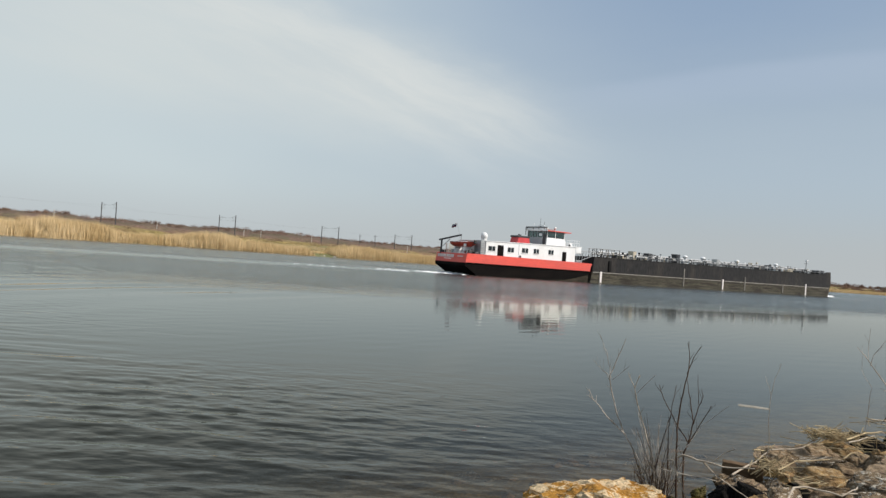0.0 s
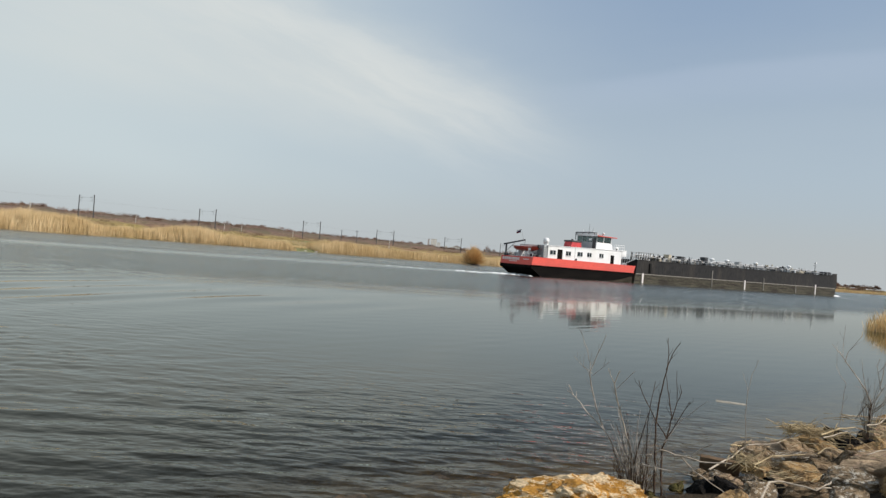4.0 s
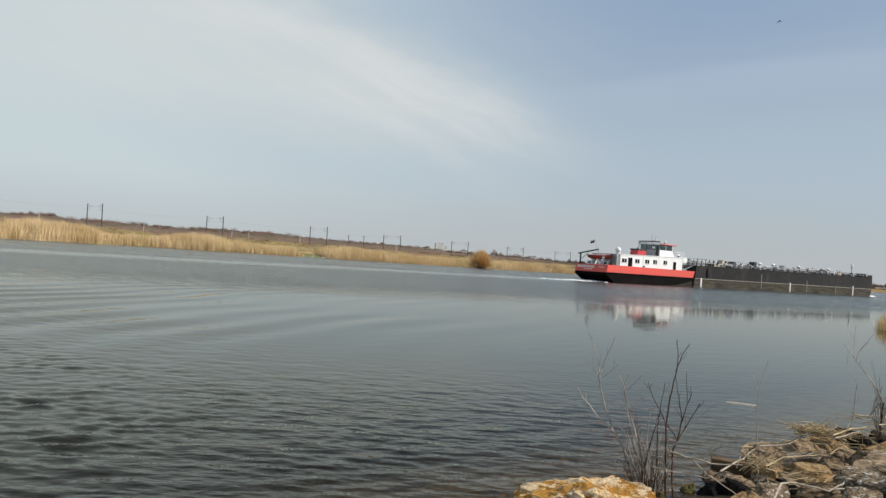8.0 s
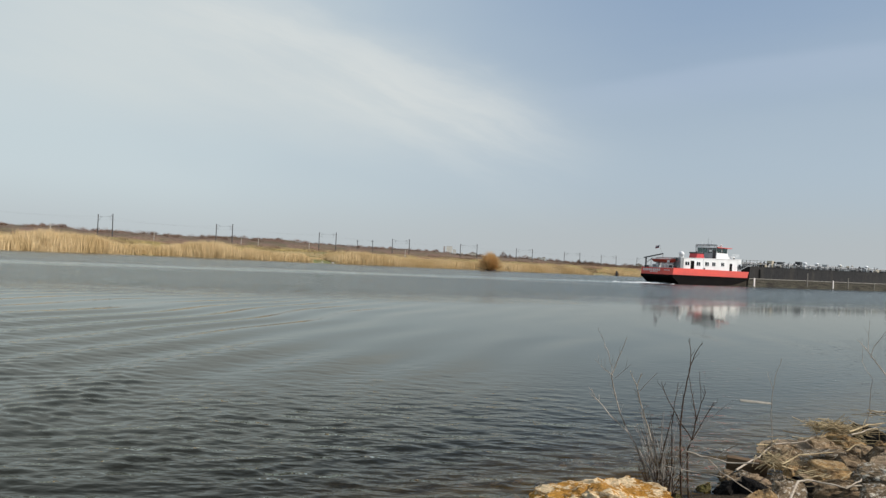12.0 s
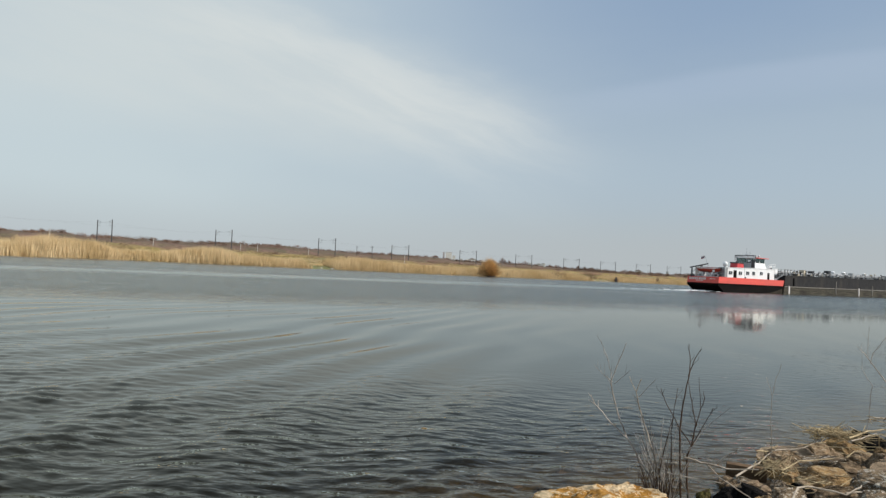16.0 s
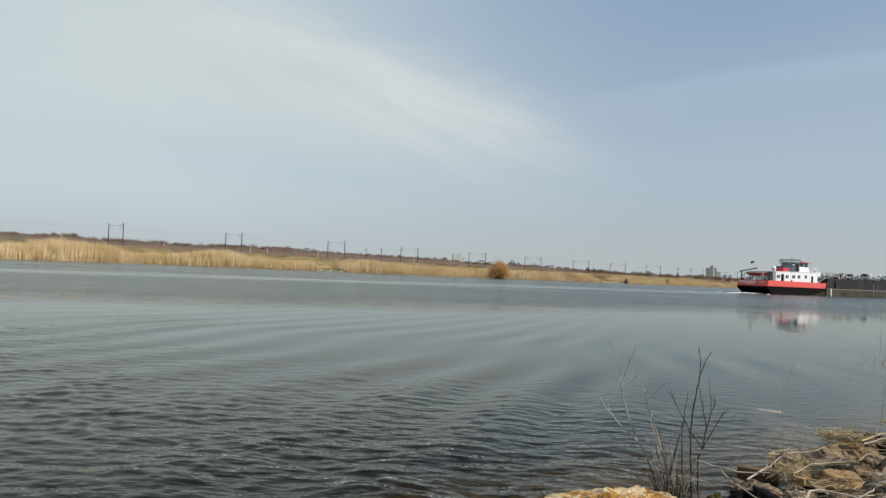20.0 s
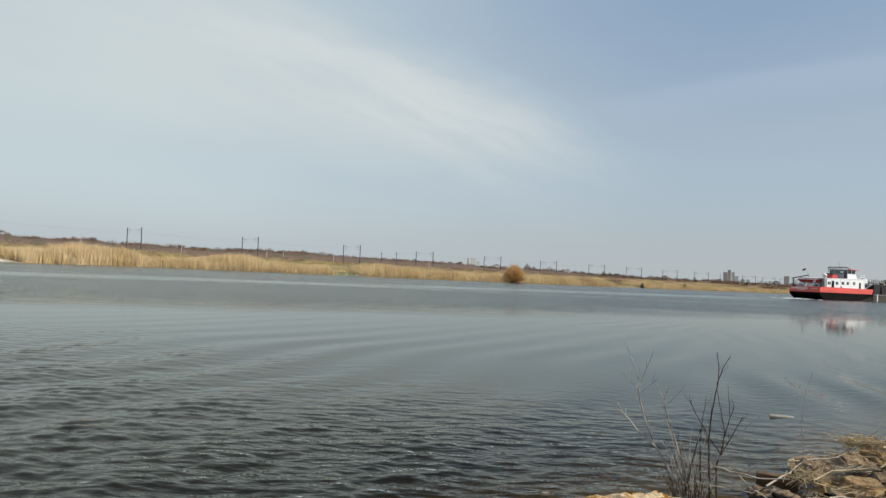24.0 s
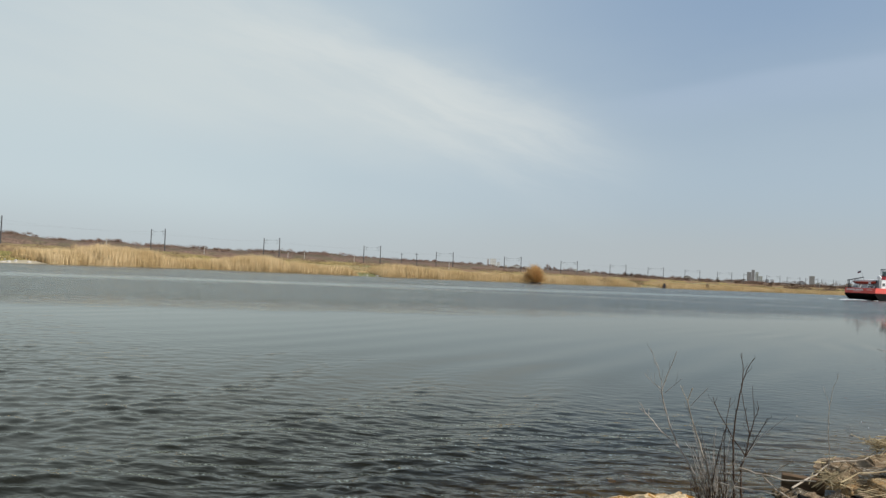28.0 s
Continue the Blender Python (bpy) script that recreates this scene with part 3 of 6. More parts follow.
    for y in (wn, 3.9, 5.3, 6.7, wf - 0.12):
        part("aft_mullion", box(B(), wa - 0.06, wa + 0.1, y, y + 0.12, 8.05, 9.35), M_GREY, wh)
    for u in (wa, 23.4, 25.88):
        part("mullion", box(B(), u, u + 0.12, wn, wn + 0.1, 8.05, 9.3), M_WHITE, wh)
        part("mullion", box(B(), u, u + 0.12, wf - 0.1, wf, 8.05, 9.3), M_WHITE, wh)
    for x0, x1, y0, y1 in ((wa + 0.02, wa + 0.05, wn + 0.12, wf - 0.12), (wb - 0.05, wb - 0.02, wn + 0.12, wf - 0.12), (wa + 0.12, wb, wn + 0.03, wn + 0.06), (wa + 0.12, wb, wf - 0.06, wf - 0.03)):
        part("window_band", box(B(), x0, x1, y0, y1, 8.05, 9.3), M_WGLASS, wh, "green-tinted windows")
    part("steering_desk", box(B(), wb - 1.6, wb - 0.5, 3.6, 7.4, 6.7, 8.35, 0.1), M_DARK, wh)
    part("chair", box(B(), wb - 2.6, wb - 2.0, 5.2, 5.9, 7.0, 8.6, 0.12), M_DARK, wh)
    part("aft_door", box(B(), wa - 0.14, wa - 0.02, wn + 0.25, wn + 1.05, 6.6, 8.75), M_DARK, wh)
    part("inner_box", box(B(), wa - 0.1, wa + 0.02, 4.2, 4.9, 8.35, 8.8), M_WHITE, wh)
    rf = part("wheelhouse_roof", box(B(), wa - 0.05, wb + 1.5, wn - 0.35, wf + 0.3, 9.3, 9.47, 0.05), M_RED, wh, "red roof slab")
    part("roof_fascia", box(B(), wa - 0.34, wa - 0.06, wn - 0.2, wf + 0.2, 9.28, 9.95, 0.05), M_WHITE, rf, "pale grey roof fascia")
    part("fascia_trim", tube(B(), (wa - 0.4, wn - 0.25, 9.98), (wa - 0.4, wf + 0.25, 9.98), 0.07, seg=8), M_DARK, rf)
    for y in (wn - 0.25, wf + 0.25):
        part("fascia_trim", tube(B(), (wa - 0.4, y, 9.98), (wa - 0.3, y, 8.4), 0.07, seg=8), M_DARK, rf)
    part("roof_top", box(B(), wa - 0.04, wa + 2.4, wn + 0.4, wf + 0.2, 9.5, 9.84, 0.05), M_GREY, rf)
    for y in (3.2, 4.8, 6.4, 8.1):
        part("roof_post", tube(B(), (wa - 0.4, y, 9.6), (wa - 0.4, y, 10.1), 0.04, seg=6), M_DARK, rf)
    part("roof_bar", tube(B(), (wa - 0.4, 3.1, 10.08), (wa - 0.4, 8.4, 10.08), 0.04, seg=6), M_STEEL, rf)
    part("radar_scanner", box(B(), 22.0, 22.25, 4.6, 6.8, 10.3, 10.45, 0.04), M_WHITE, rf)
    part("radar_post", tube(B(), (22.1, 5.7, 9.75), (22.1, 5.7, 10.3), 0.12), M_GREY, rf)
    part("antenna", tube(B(), (22.3, 6.0, 9.75), (22.3, 6.0, 12.0), 0.045, 0.02, 6), M_DARK, rf)
    part("antenna", tube(B(), (22.6, 5.2, 9.75), (22.6, 5.2, 11.2), 0.035, 0.02, 6), M_DARK, rf)
    part("antenna", tube(B(), (22.0, 7.4, 9.75), (22.0, 7.4, 10.9), 0.035, 0.02, 6), M_WHITE, rf)
    bm = tube(B(), (23.6, 3.2, 9.45), (23.6, 3.2, 9.85), 0.07)
    bmesh.ops.create_uvsphere(bm, u_segments=12, v_segments=8, radius=0.27, matrix=Matrix.Translation((23.6, 3.2, 10.0)))
    part("search_lamp", bm, M_WHITE, rf)
    # upper deck rails and boxes
    rail(p, (24.8, 0.9, 6.7), (28.2, 0.9, 6.78), 6, 1.1, M_WHITE, 0.04)
    part("deck_box", box(B(), 25.4, 26.3, 0.9, 1.9, 6.7, 7.4, 0.04), M_WHITE, p)
    part("bridge_wing_lamp", tube(B(), (25.0, 0.4, 6.7), (25.0, 0.4, 7.0), 0.2), M_DARK, p)
    # stern: crane, lifeboat on its cradle, winch
    cr = part("crane_post", tube(B(), (-0.1, 7.7, 2.9), (-0.1, 7.7, 5.9), 0.2, 0.16, 10), M_DARK, p, "dark deck crane")
    bm = box(B(), -0.45, 4.1, -0.12, 0.12, -0.14, 0.14, 0.03, m=Matrix.Translation((-0.15, 7.8, 5.95)) @ Matrix.Rotation(radians(-63), 4, "Z") @ Matrix.Rotation(radians(-14), 4, "Y"))
    part("crane_arm", bm, M_DARK, cr)
    part("crane_ram", tube(B(), (-0.05, 7.5, 4.7), (0.6, 6.2, 6.1), 0.07), M_STEEL, cr)
    part("crane_base", box(B(), -0.15, 0.7, 7.2, 8.1, 2.9, 4.1, 0.05), M_DARK, cr)
    part("crane_hook", tube(B(), (1.65, 4.3, 6.1), (1.65, 4.3, 6.8), 0.03, seg=5), M_DARK, cr)
    # the boat lies across the stern
    bm = B()
    n, L_ = 13, 6.9
    rings = []
    for i in range(n):
        k = i / (n - 1)
        wd = 1.1 * (1 - abs(2 * k - 1) ** 3.2) ** 0.6 + 0.05
        sh = 0.22 * (2 * k - 1) ** 2
        rings.append([bm.verts.new((2.0 + wd * math.sin(a), 7.7 - k * L_, 5.62 + sh - 0.85 * max(0, math.cos(a)) * (0.35 + 0.65 * min(1, wd)))) for a in [radians(-90 + 15 * j) for j in range(13)]])
    for a, b in zip(rings[:-1], rings[1:]):
        for j in range(12):
            bm.faces.new((a[j], a[j + 1], b[j + 1], b[j]))
    for r_ in (rings[0], rings[-1]):
        bm.faces.new(r_)
    for i in range(n - 1):
        bm.faces.new((rings[i][0], rings[i + 1][0], rings[i + 1][12], rings[i][12]))
    bmesh.ops.recalc_face_normals(bm, faces=bm.faces[:])
    lb = part("lifeboat", bm, M_BOATRED, p, "orange-red lifeboat on its cradle")
    part("gunwale", tube(B(), (0.9, 6.9, 5.72), (0.9, 1.7, 5.72), 0.06, seg=6), M_WHITE, lb)
    part("outboard_motor", box(B(), 1.7, 2.3, 0.5, 0.9, 5.4, 6.1, 0.08), M_DARK, lb)
    part("thwart_cover", box(B(), 1.3, 2.7, 3.2, 5.6, 5.55, 5.85, 0.12), M_BOATRED, lb)
    for y in (2.9, 5.6):
        part("cradle", box(B(), 1.2, 2.8, y - 0.08, y + 0.08, 2.9, 4.85, 0.02), M_WHITE, lb)
    part("lifebuoy_box", box(B(), 0.95, 1.1, 2.0, 2.6, 4.9, 5.4, 0.03), M_WHITE, lb)
    rail(p, (0.15, 7.0, 2.9), (0.15, 0.5, 2.9), 7, 1.5, M_WHITE, 0.03)
    for u, y, h_, m_ in ((1.9, 2.0, 4.3, M_DARK), (3.0, 3.6, 4.5, M_DARK), (0.8, 3.0, 4.2, M_STEEL), (2.2, 6.8, 4.4, M_GREY), (2.6, 1.2, 4.1, M_DARK)):
        part("winch", box(B(), u - 0.5, u + 0.5, y - 0.5, y + 0.5, 2.9, h_, 0.12), m_, p)
    fl = part("flagpole", tube(B(), (1.9, 3.4, 2.9), (0.75, 4.7, 9.0), 0.04, 0.025, 6), M_STEEL, p)
    for row, m_ in enumerate((M_TEXT, M_FLAGB, M_FLAGR)):
        bm = B()
        grid = [[bm.verts.new((0.75 - i * 0.10 - 0.05 * row, 4.75 + i * 0.13, 8.9 - row * 0.22 - j * 0.11 - i * 0.035 + 0.05 * math.sin(i * 1.3))) for j in range(3)] for i in range(6)]
        for i in range(5):
            for j in range(2):
                bm.faces.new((grid[i][j], grid[i + 1][j], grid[i + 1][j + 1], grid[i][j + 1]))
        bmesh.ops.solidify(bm, geom=bm.faces[:], thickness=0.02)
        part("flag_stripe", bm, m_, fl, ("pale flag stripe", "blue flag stripe", "red flag stripe")[row])
    # pushing bow: knees and gangway frames
    for y in (1.2, BEAM - 1.2):
        part("push_knee", slab(B(), [(30.7, 0.6), (31.2, 0.6), (31.25, 3.3), (31.0, 3.4), (29.8, 2.9)], y - 0.4, y + 0.4), M_SLIME, p)
    gw = thing_part("gangway", p)
    for u in np.arange(27.2, 32.4, 0.8):
        part("frame_bar", tube(B(), (u, 0.6, 3.4 + (u - 27) * 0.35), (u + 0.5, 0.6, 5.6 + (u - 27) * 0.1), 0.05, seg=6), M_GREY, gw)
    part("frame_bar", tube(B(), (27.0, 0.6, 3.6), (32.4, 0.6, 5.4), 0.07, seg=6), M_GREY, gw)
    part("frame_bar", tube(B(), (27.6, 0.6, 5.9), (33.0, 0.6, 6.2), 0.06, seg=6), M_STEEL, gw)
    part("winch", box(B(), 28.0, 29.6, 1.0, 2.4, 2.9, 4.2, 0.15), M_GREY, p)
    part("winch", box(B(), 28.0, 29.6, 6.2, 7.6, 2.9, 4.2, 0.15), M_GREY, p)
    return p


pusher = build_pusher()

# ---- tank barge ----
M_BARGE = mat("black_barge_paint", (0.023, 0.023, 0.024), 0.65, var=0.45, scale=0.5, fine=4, second=(0.045, 0.040, 0.036), stretch=(0.7, 1, 0.22), spots=0.60, spec=0.15)
M_BARGELOW = mat("weathered_bottom_paint", (0.085, 0.080, 0.060), 0.8, var=0.5, scale=0.8, fine=4, second=(0.035, 0.031, 0.026), stretch=(0.25, 1, 2.2), spec=0.15)
M_RUST = mat("rusty_stripe", (0.30, 0.28, 0.25), 0.8, var=0.3, scale=1, fine=8)
M_STAIN = mat("brown_scum_line", (0.15, 0.13, 0.10), 0.85, var=0.5, scale=0.5, fine=5, second=(0.05, 0.045, 0.035), stretch=(0.4, 1, 1), spec=0.1)
M_YELLOW = mat("faded_cream_paint", (0.52, 0.46, 0.35), 0.6, var=0.2, scale=1, fine=8)
M_BLUE = mat("dark_slate_paint", (0.025, 0.028, 0.034), 0.5, var=0.2, scale=1, fine=8)
M_RUBBER = mat("black_rubber", (0.012, 0.012, 0.012), 0.9, var=0.3, scale=2, fine=10, spec=0.2)
BW = 9.6


def barge_top(u):
    return 5.12 + 0.95 * (u - 32.8) / 97


def build_barge():
    b = thing("tank_barge", "long black tank barge riding high with pipework on deck", "barge")
    t0, t1 = barge_top(32.8), barge_top(129.5)
    part("upper_hull", slab(B(), [(31.5, 2.2), (31.9, t0), (129.4, t1), (130.4, t1 + 0.1), (130.6, 4.2), (130.2, 2.35)], 0.0, BW), M_BARGE, b, "black upper hull")
    part("lower_hull", slab(B(), [(31.0, -1), (31.5, 2.2), (130.2, 2.35), (129.8, 0.6), (128.5, -1)], 0.02, BW - 0.02), M_BARGELOW, b, "weathered grey-brown lower hull")
    part("rubbing_strake", slab(B(), [(31.6, 1.99), (31.6, 2.15), (129.5, 2.48), (129.5, 2.3)], -0.12, 0.03), M_RUST, b)
    for z0, z1, w in ((1.42, 1.58, 0.07), (0.75, 0.92, 0.06)):
        part("rubbing_strake", slab(B(), [(31.5, z0), (31.5, z0 + w), (129.6, z1 + w), (129.6, z1)], -0.05, 0.03), M_STAIN, b)
    part("deck_edge", slab(B(), [(32.8, t0 - 0.12), (32.8, t0 + 0.06), (129.6, t1 + 0.06), (129.6, t1 - 0.12)], -0.05, 0.12), M_BARGE, b)
    for u, z0, z1, w in ((34.0, 0.1, 2.25, 0.55), (61.6, 0.4, 4.3, 0.22), (77.0, 0.2, 2.6, 0.5), (86.5, 0.3, 3.6, 0.2), (104.5, 0.3, 2.4, 0.25), (116.5, 0.1, 3.0, 0.5)):
        part("draught_mark", box(B(), u - w / 2, u + w / 2, -0.04 if z1 < 2.1 else -0.15, 0.01, z0, z1), M_TEXT if w > 0.4 else M_RUST, b, "white draught mark")
    for u in (36.5,):
        part("tyre_fender", box(B(), u - 0.4, u + 0.4, -0.25, -0.02, 2.3, 4.6, 0.1), M_RUBBER, b)
    for u in np.arange(42, 128, 7.0):
        part("plate_seam", box(B(), u, u + 0.05, -0.012, 0.01, 2.5, barge_top(u) - 0.15), M_BARGE, b)
    # deck rail, near side and far side
    for y in (0.35, BW - 0.35):
        ra = thing_part("railing", b)
        for u in np.arange(44, 128.5, 2.6):
            part("post", tube(B(), (u, y, barge_top(u)), (u, y, barge_top(u) + 1.0), 0.045, seg=5), M_GREY, ra)
        for k in (0.5, 1.0):
            part("bar", tube(B(), (44, y, barge_top(44) + k), (128.5, y, barge_top(128.5) + k), 0.035, seg=5), M_GREY, ra)
    # long pipes on trestles
    pl = thing_part("pipeline", b)
    for y, r, zz in ((2.4, 0.16, 0.75), (3.1, 0.12, 0.7), (6.2, 0.16, 0.75), (4.6, 0.22, 1.15)):
        part("pipe", tube(B(), (38, y, barge_top(38) + zz), (124, y, barge_top(124) + zz), r, seg=8), M_STEEL, pl)
    for u in np.arange(40, 124, 5.5):
        part("trestle", box(B(), u, u + 0.15, 2.0, 6.6, barge_top(u) + 0.35, barge_top(u) + 0.55), M_GREY, pl)
        part("trestle_leg", box(B(), u, u + 0.15, 2.0, 2.15, barge_top(u), barge_top(u) + 0.4), M_GREY, pl)
        part("trestle_leg", box(B(), u, u + 0.15, 6.45, 6.6, barge_top(u), barge_top(u) + 0.4), M_GREY, pl)
    rnd = random.Random(4)
    # tank hatches, vents and valve wheels
    for u in np.arange(40, 124, 2.9):
        z = barge_top(u)
        y = rnd.choice((1.6, 5.3, 3.7))
        h_ = rnd.uniform(0.6, 1.1)
        hb = part("tank_hatch", tube(B(), (u, y, z), (u, y, z + h_), rnd.uniform(0.25, 0.42), seg=10), rnd.choice((M_WHITE, M_GREY, M_DARK, M_DARK)), b)
        bm = B()
        bmesh.ops.create_uvsphere(bm, u_segments=12, v_segments=8, radius=0.36, matrix=Matrix.Translation((u, y, z + h_)) @ Matrix.Diagonal((1, 1, 0.45, 1)))
        part("lid", bm, rnd.choice((M_WHITE, M_STEEL, M_DARK)), hb)
        for _ in range(11 if u < 66 else 6):
            uu, yy = u + rnd.uniform(-1.6, 1.6), rnd.uniform(1.0, 7.5)
            zz = barge_top(uu)
            hh = rnd.uniform(0.5, 1.3) * rnd.uniform(0.8, 1.45)
            vb = part("vent_pipe", tube(B(), (uu, yy, zz), (uu, yy, zz + hh), rnd.uniform(0.06, 0.12), seg=8), rnd.choice((M_DARK, M_RUBBER, M_STEEL, M_WHITE, M_DARK, M_YELLOW)), b)
            if rnd.random() < 0.55:
                part("vent_cap", box(B(), uu - 0.17, uu + 0.17, yy - 0.18, yy + 0.18, zz + hh - 0.32, zz + hh + 0.12, 0.06), rnd.choice((M_DARK, M_RUBBER, M_RUBBER, M_WHITE, M_YELLOW)), vb)
            else:
                part("hand_wheel", tube(B(), (uu, yy, zz + hh), (uu, yy, zz + hh + 0.06), 0.22, seg=10), M_DARK, vb)
    # larger pieces seen along the deck
    for name, u0, u1, dz, m_ in (("pump_box", 46.4, 47.5, 1.75, M_YELLOW), ("pump_box", 51.6, 52.8, 1.6, M_DARK), ("storage_box", 58.8, 60.2, 1.0, M_DARK), ("deck_house", 61.6, 63.0, 1.95, M_BLUE),
                                 ("manifold_box", 77.6, 78.8, 1.6, M_STEEL), ("pump_box", 101.4, 102.5, 1.3, M_DARK), ("storage_box", 111, 113.6, 0.8, M_YELLOW), ("storage_box", 43.0, 45.2, 0.65, M_YELLOW),
                                 ("storage_box", 96.5, 99.5, 1.0, M_DARK), ("storage_box", 118.5, 120.5, 1.0, M_DARK)):
        z = barge_top(u0)
        q = part(name, box(B(), u0, u1, 2.2, 3.6, z, z + dz, 0.06), m_, b)
        part("lid", box(B(), u0 - 0.05, u1 + 0.05, 2.15, 3.65, z + dz, z + dz + 0.08, 0.02), m_, q)
    for u in (66.0, 73.0, 87.5, 106.0):
        z = barge_top(u)
        bm = tube(B(), (u, 3, z), (u, 3, z + 1.5), 0.35, 0.3, 12)
        bmesh.ops.create_uvsphere(bm, u_segments=14, v_segments=10, radius=0.6, matrix=Matrix.Translation((u, 3, z + 1.65)) @ Matrix.Diagonal((1, 1, 0.6, 1)))
        part("tank_dome", bm, M_WHITE, b, "white domed vent")
    mt = part("signal_mast", tube(B(), (122.2, 3, barge_top(122)), (122.2, 3, 9.8), 0.1, 0.06, 8), M_DARK, b)
    part("mast_lamp", box(B(), 122.0, 122.6, 2.7, 3.3, 9.3, 9.7, 0.05), M_WHITE, mt)
    part("mast_arm", tube(B(), (121.2, 3, 8.7), (123.2, 3, 8.7), 0.05, seg=6), M_DARK, mt)
    for u in (126.5, 128.4):
        bm = tube(B(), (u, 1.4, barge_top(u) + 0.6), (u, 3.4, barge_top(u) + 0.6), 0.55, seg=14)
        box(bm, u - 0.6, u + 0.6, 1.2, 1.4, barge_top(u), barge_top(u) + 1.1, 0.03)
        box(bm, u - 0.6, u + 0.6, 3.4, 3.6, barge_top(u), barge_top(u) + 1.1, 0.03)
        part("anchor_winch", bm, M_DARK, b)
    part("bow_bulwark", slab(B(), [(126, t1), (127.5, t1 + 0.7), (130.3, t1 + 0.8), (130.4, t1)], 0.0, 0.12), M_BARGE, b)
    for u in np.arange(35, 128, 11.5):
        bm = B()
        for du in (-0.35, 0.35):
            tube(bm, (u + du, 0.8, barge_top(u)), (u + du, 0.8, barge_top(u) + 0.6), 0.16, seg=10)
        part("bollard", bm, M_DARK, b)
    fr = thing_part("loading_frame", b)
    for u in (33.5, 35.2, 37, 38.8, 40.5):
        for y in (1.0, 3.0):
            part("frame_post", tube(B(), (u, y, barge_top(u)), (u, y, barge_top(u) + 1.7), 0.07, seg=6), M_STAIN, fr)
    for y in (1.0, 3.0):
        for k in (0.8, 1.7):
            part("frame_bar", tube(B(), (33.3, y, barge_top(33) + k), (41, y, barge_top(41) + k), 0.06, seg=6), M_STEEL, fr)
    return b


barge = build_barge()
part("ramp", slab(B(), [(31.75, 3.3), (31.75, 3.5), (33.0, 5.1), (33.0, 4.8)], 0.6, 3.0), M_GREY, barge, "grey steel ramp")
for i in range(4):
    part("lattice_bar", tube(B(), (32.9 + i * 0.9, 0.5, 5.1), (33.5 + i * 0.9, 0.5, 6.7), 0.05, seg=6), M_WHITE, barge)

# ---- foam of the propellers ----
M_FOAM = mat("white_foam", (0.82, 0.84, 0.84), 0.9, var=0.12, scale=2, fine=12)


def build_wash(name, label, patches, seed):
    """Flat, uneven crests of foam; patches: (u, v, length, width, height, count)."""
    rnd = random.Random(seed)
    vs, fs = [], []
    for u, v, ln, wd, hz, cnt in patches:
        for _ in range(cnt):
            cu, cv = u + rnd.uniform(-0.5, 0.5) * ln, v + rnd.gauss(0, 0.33) * wd
            rx, ry, h_ = rnd.uniform(0.25, 1.3), rnd.uniform(0.10, 0.32), hz * rnd.uniform(0.3, 1.0)
            n = 9
            base = len(vs)
            vs.append((cu, cv, h_))
            for i in range(n):
                a = 2 * math.pi * i / n
                k = rnd.uniform(0.6, 1.2)
                vs.append((cu + rx * k * math.cos(a), cv + ry * k * math.sin(a), -0.03))
            for i in range(n):
                fs.append((base, base + 1 + i, base + 1 + (i + 1) % n))
    ob = new(name, mesh_from(name, vs, fs, (M_FOAM,), True))
    return tagged(ob, label, "foam", kind="stuff")


wash = build_wash("stern_wash", "white propeller foam churned up behind the stern", ((1.0, 5.0, 4, 5, 0.35, 80), (-3, 4.6, 6, 5, 0.20, 50), (-10, 4.3, 10, 6, 0.10, 22), (-22, 4.5, 16, 8, 0.06, 14)), 3)
bow_wave = build_wash("bow_wave", "small white bow wave at the barge's head", ((130.2, 0.5, 1.5, 3, 0.5, 40), (130.5, 5, 1, 8, 0.5, 40)), 5)

# ---- far bank ----
M_REED = mat("dry_reeds", (0.68, 0.53, 0.31), 0.9, var=0.15, scale=0.09, fine=1.2, second=(0.55, 0.405, 0.21), island=0.12, spec=0.1)
M_WOOD = mat("bare_winter_twigs", (0.235, 0.15, 0.115), 0.95, var=0.3, scale=0.02, fine=0.5, second=(0.18, 0.125, 0.09), island=0.4, spec=0.1)
M_WILLOW = mat("orange_willow_twigs", (0.70, 0.46, 0.21), 0.9, var=0.25, scale=0.3, fine=3, second=(0.56, 0.35, 0.15), island=0.3, spec=0.1)
M_CONC = mat("weathered_concrete", (0.075, 0.075, 0.08), 0.9, var=0.25, scale=0.6, fine=8)
M_WIRE = mat("dark_wire", (0.10, 0.10, 0.11), 0.6, var=0.1)
M_GRASS = mat("dry_grass_tufts", (0.38, 0.29, 0.13), 0.95, var=0.35, scale=0.05, fine=1.5, second=(0.25, 0.215, 0.085), island=0.3, spec=0.1)

seg_len = np.hypot(*np.diff(BANK, axis=0).T)
run_len = np.r_[0, np.cumsum(seg_len)]


def bank_at(a, inland):
    """A point that far along the bank line and that far inland."""
    i = int(np.clip(np.searchsorted(run_len, a) - 1, 0, len(seg_len) - 1))
    e = (BANK[i + 1] - BANK[i]) / seg_len[i]
    p = BANK[i] + e * (a - run_len[i])
    return p[0] - e[1] * inland, p[1] + e[0] * inland


def along_of(x, y):
    return bank_s(np.array([(x, y)], float))[1][0]


A1 = along_of(700, 850)


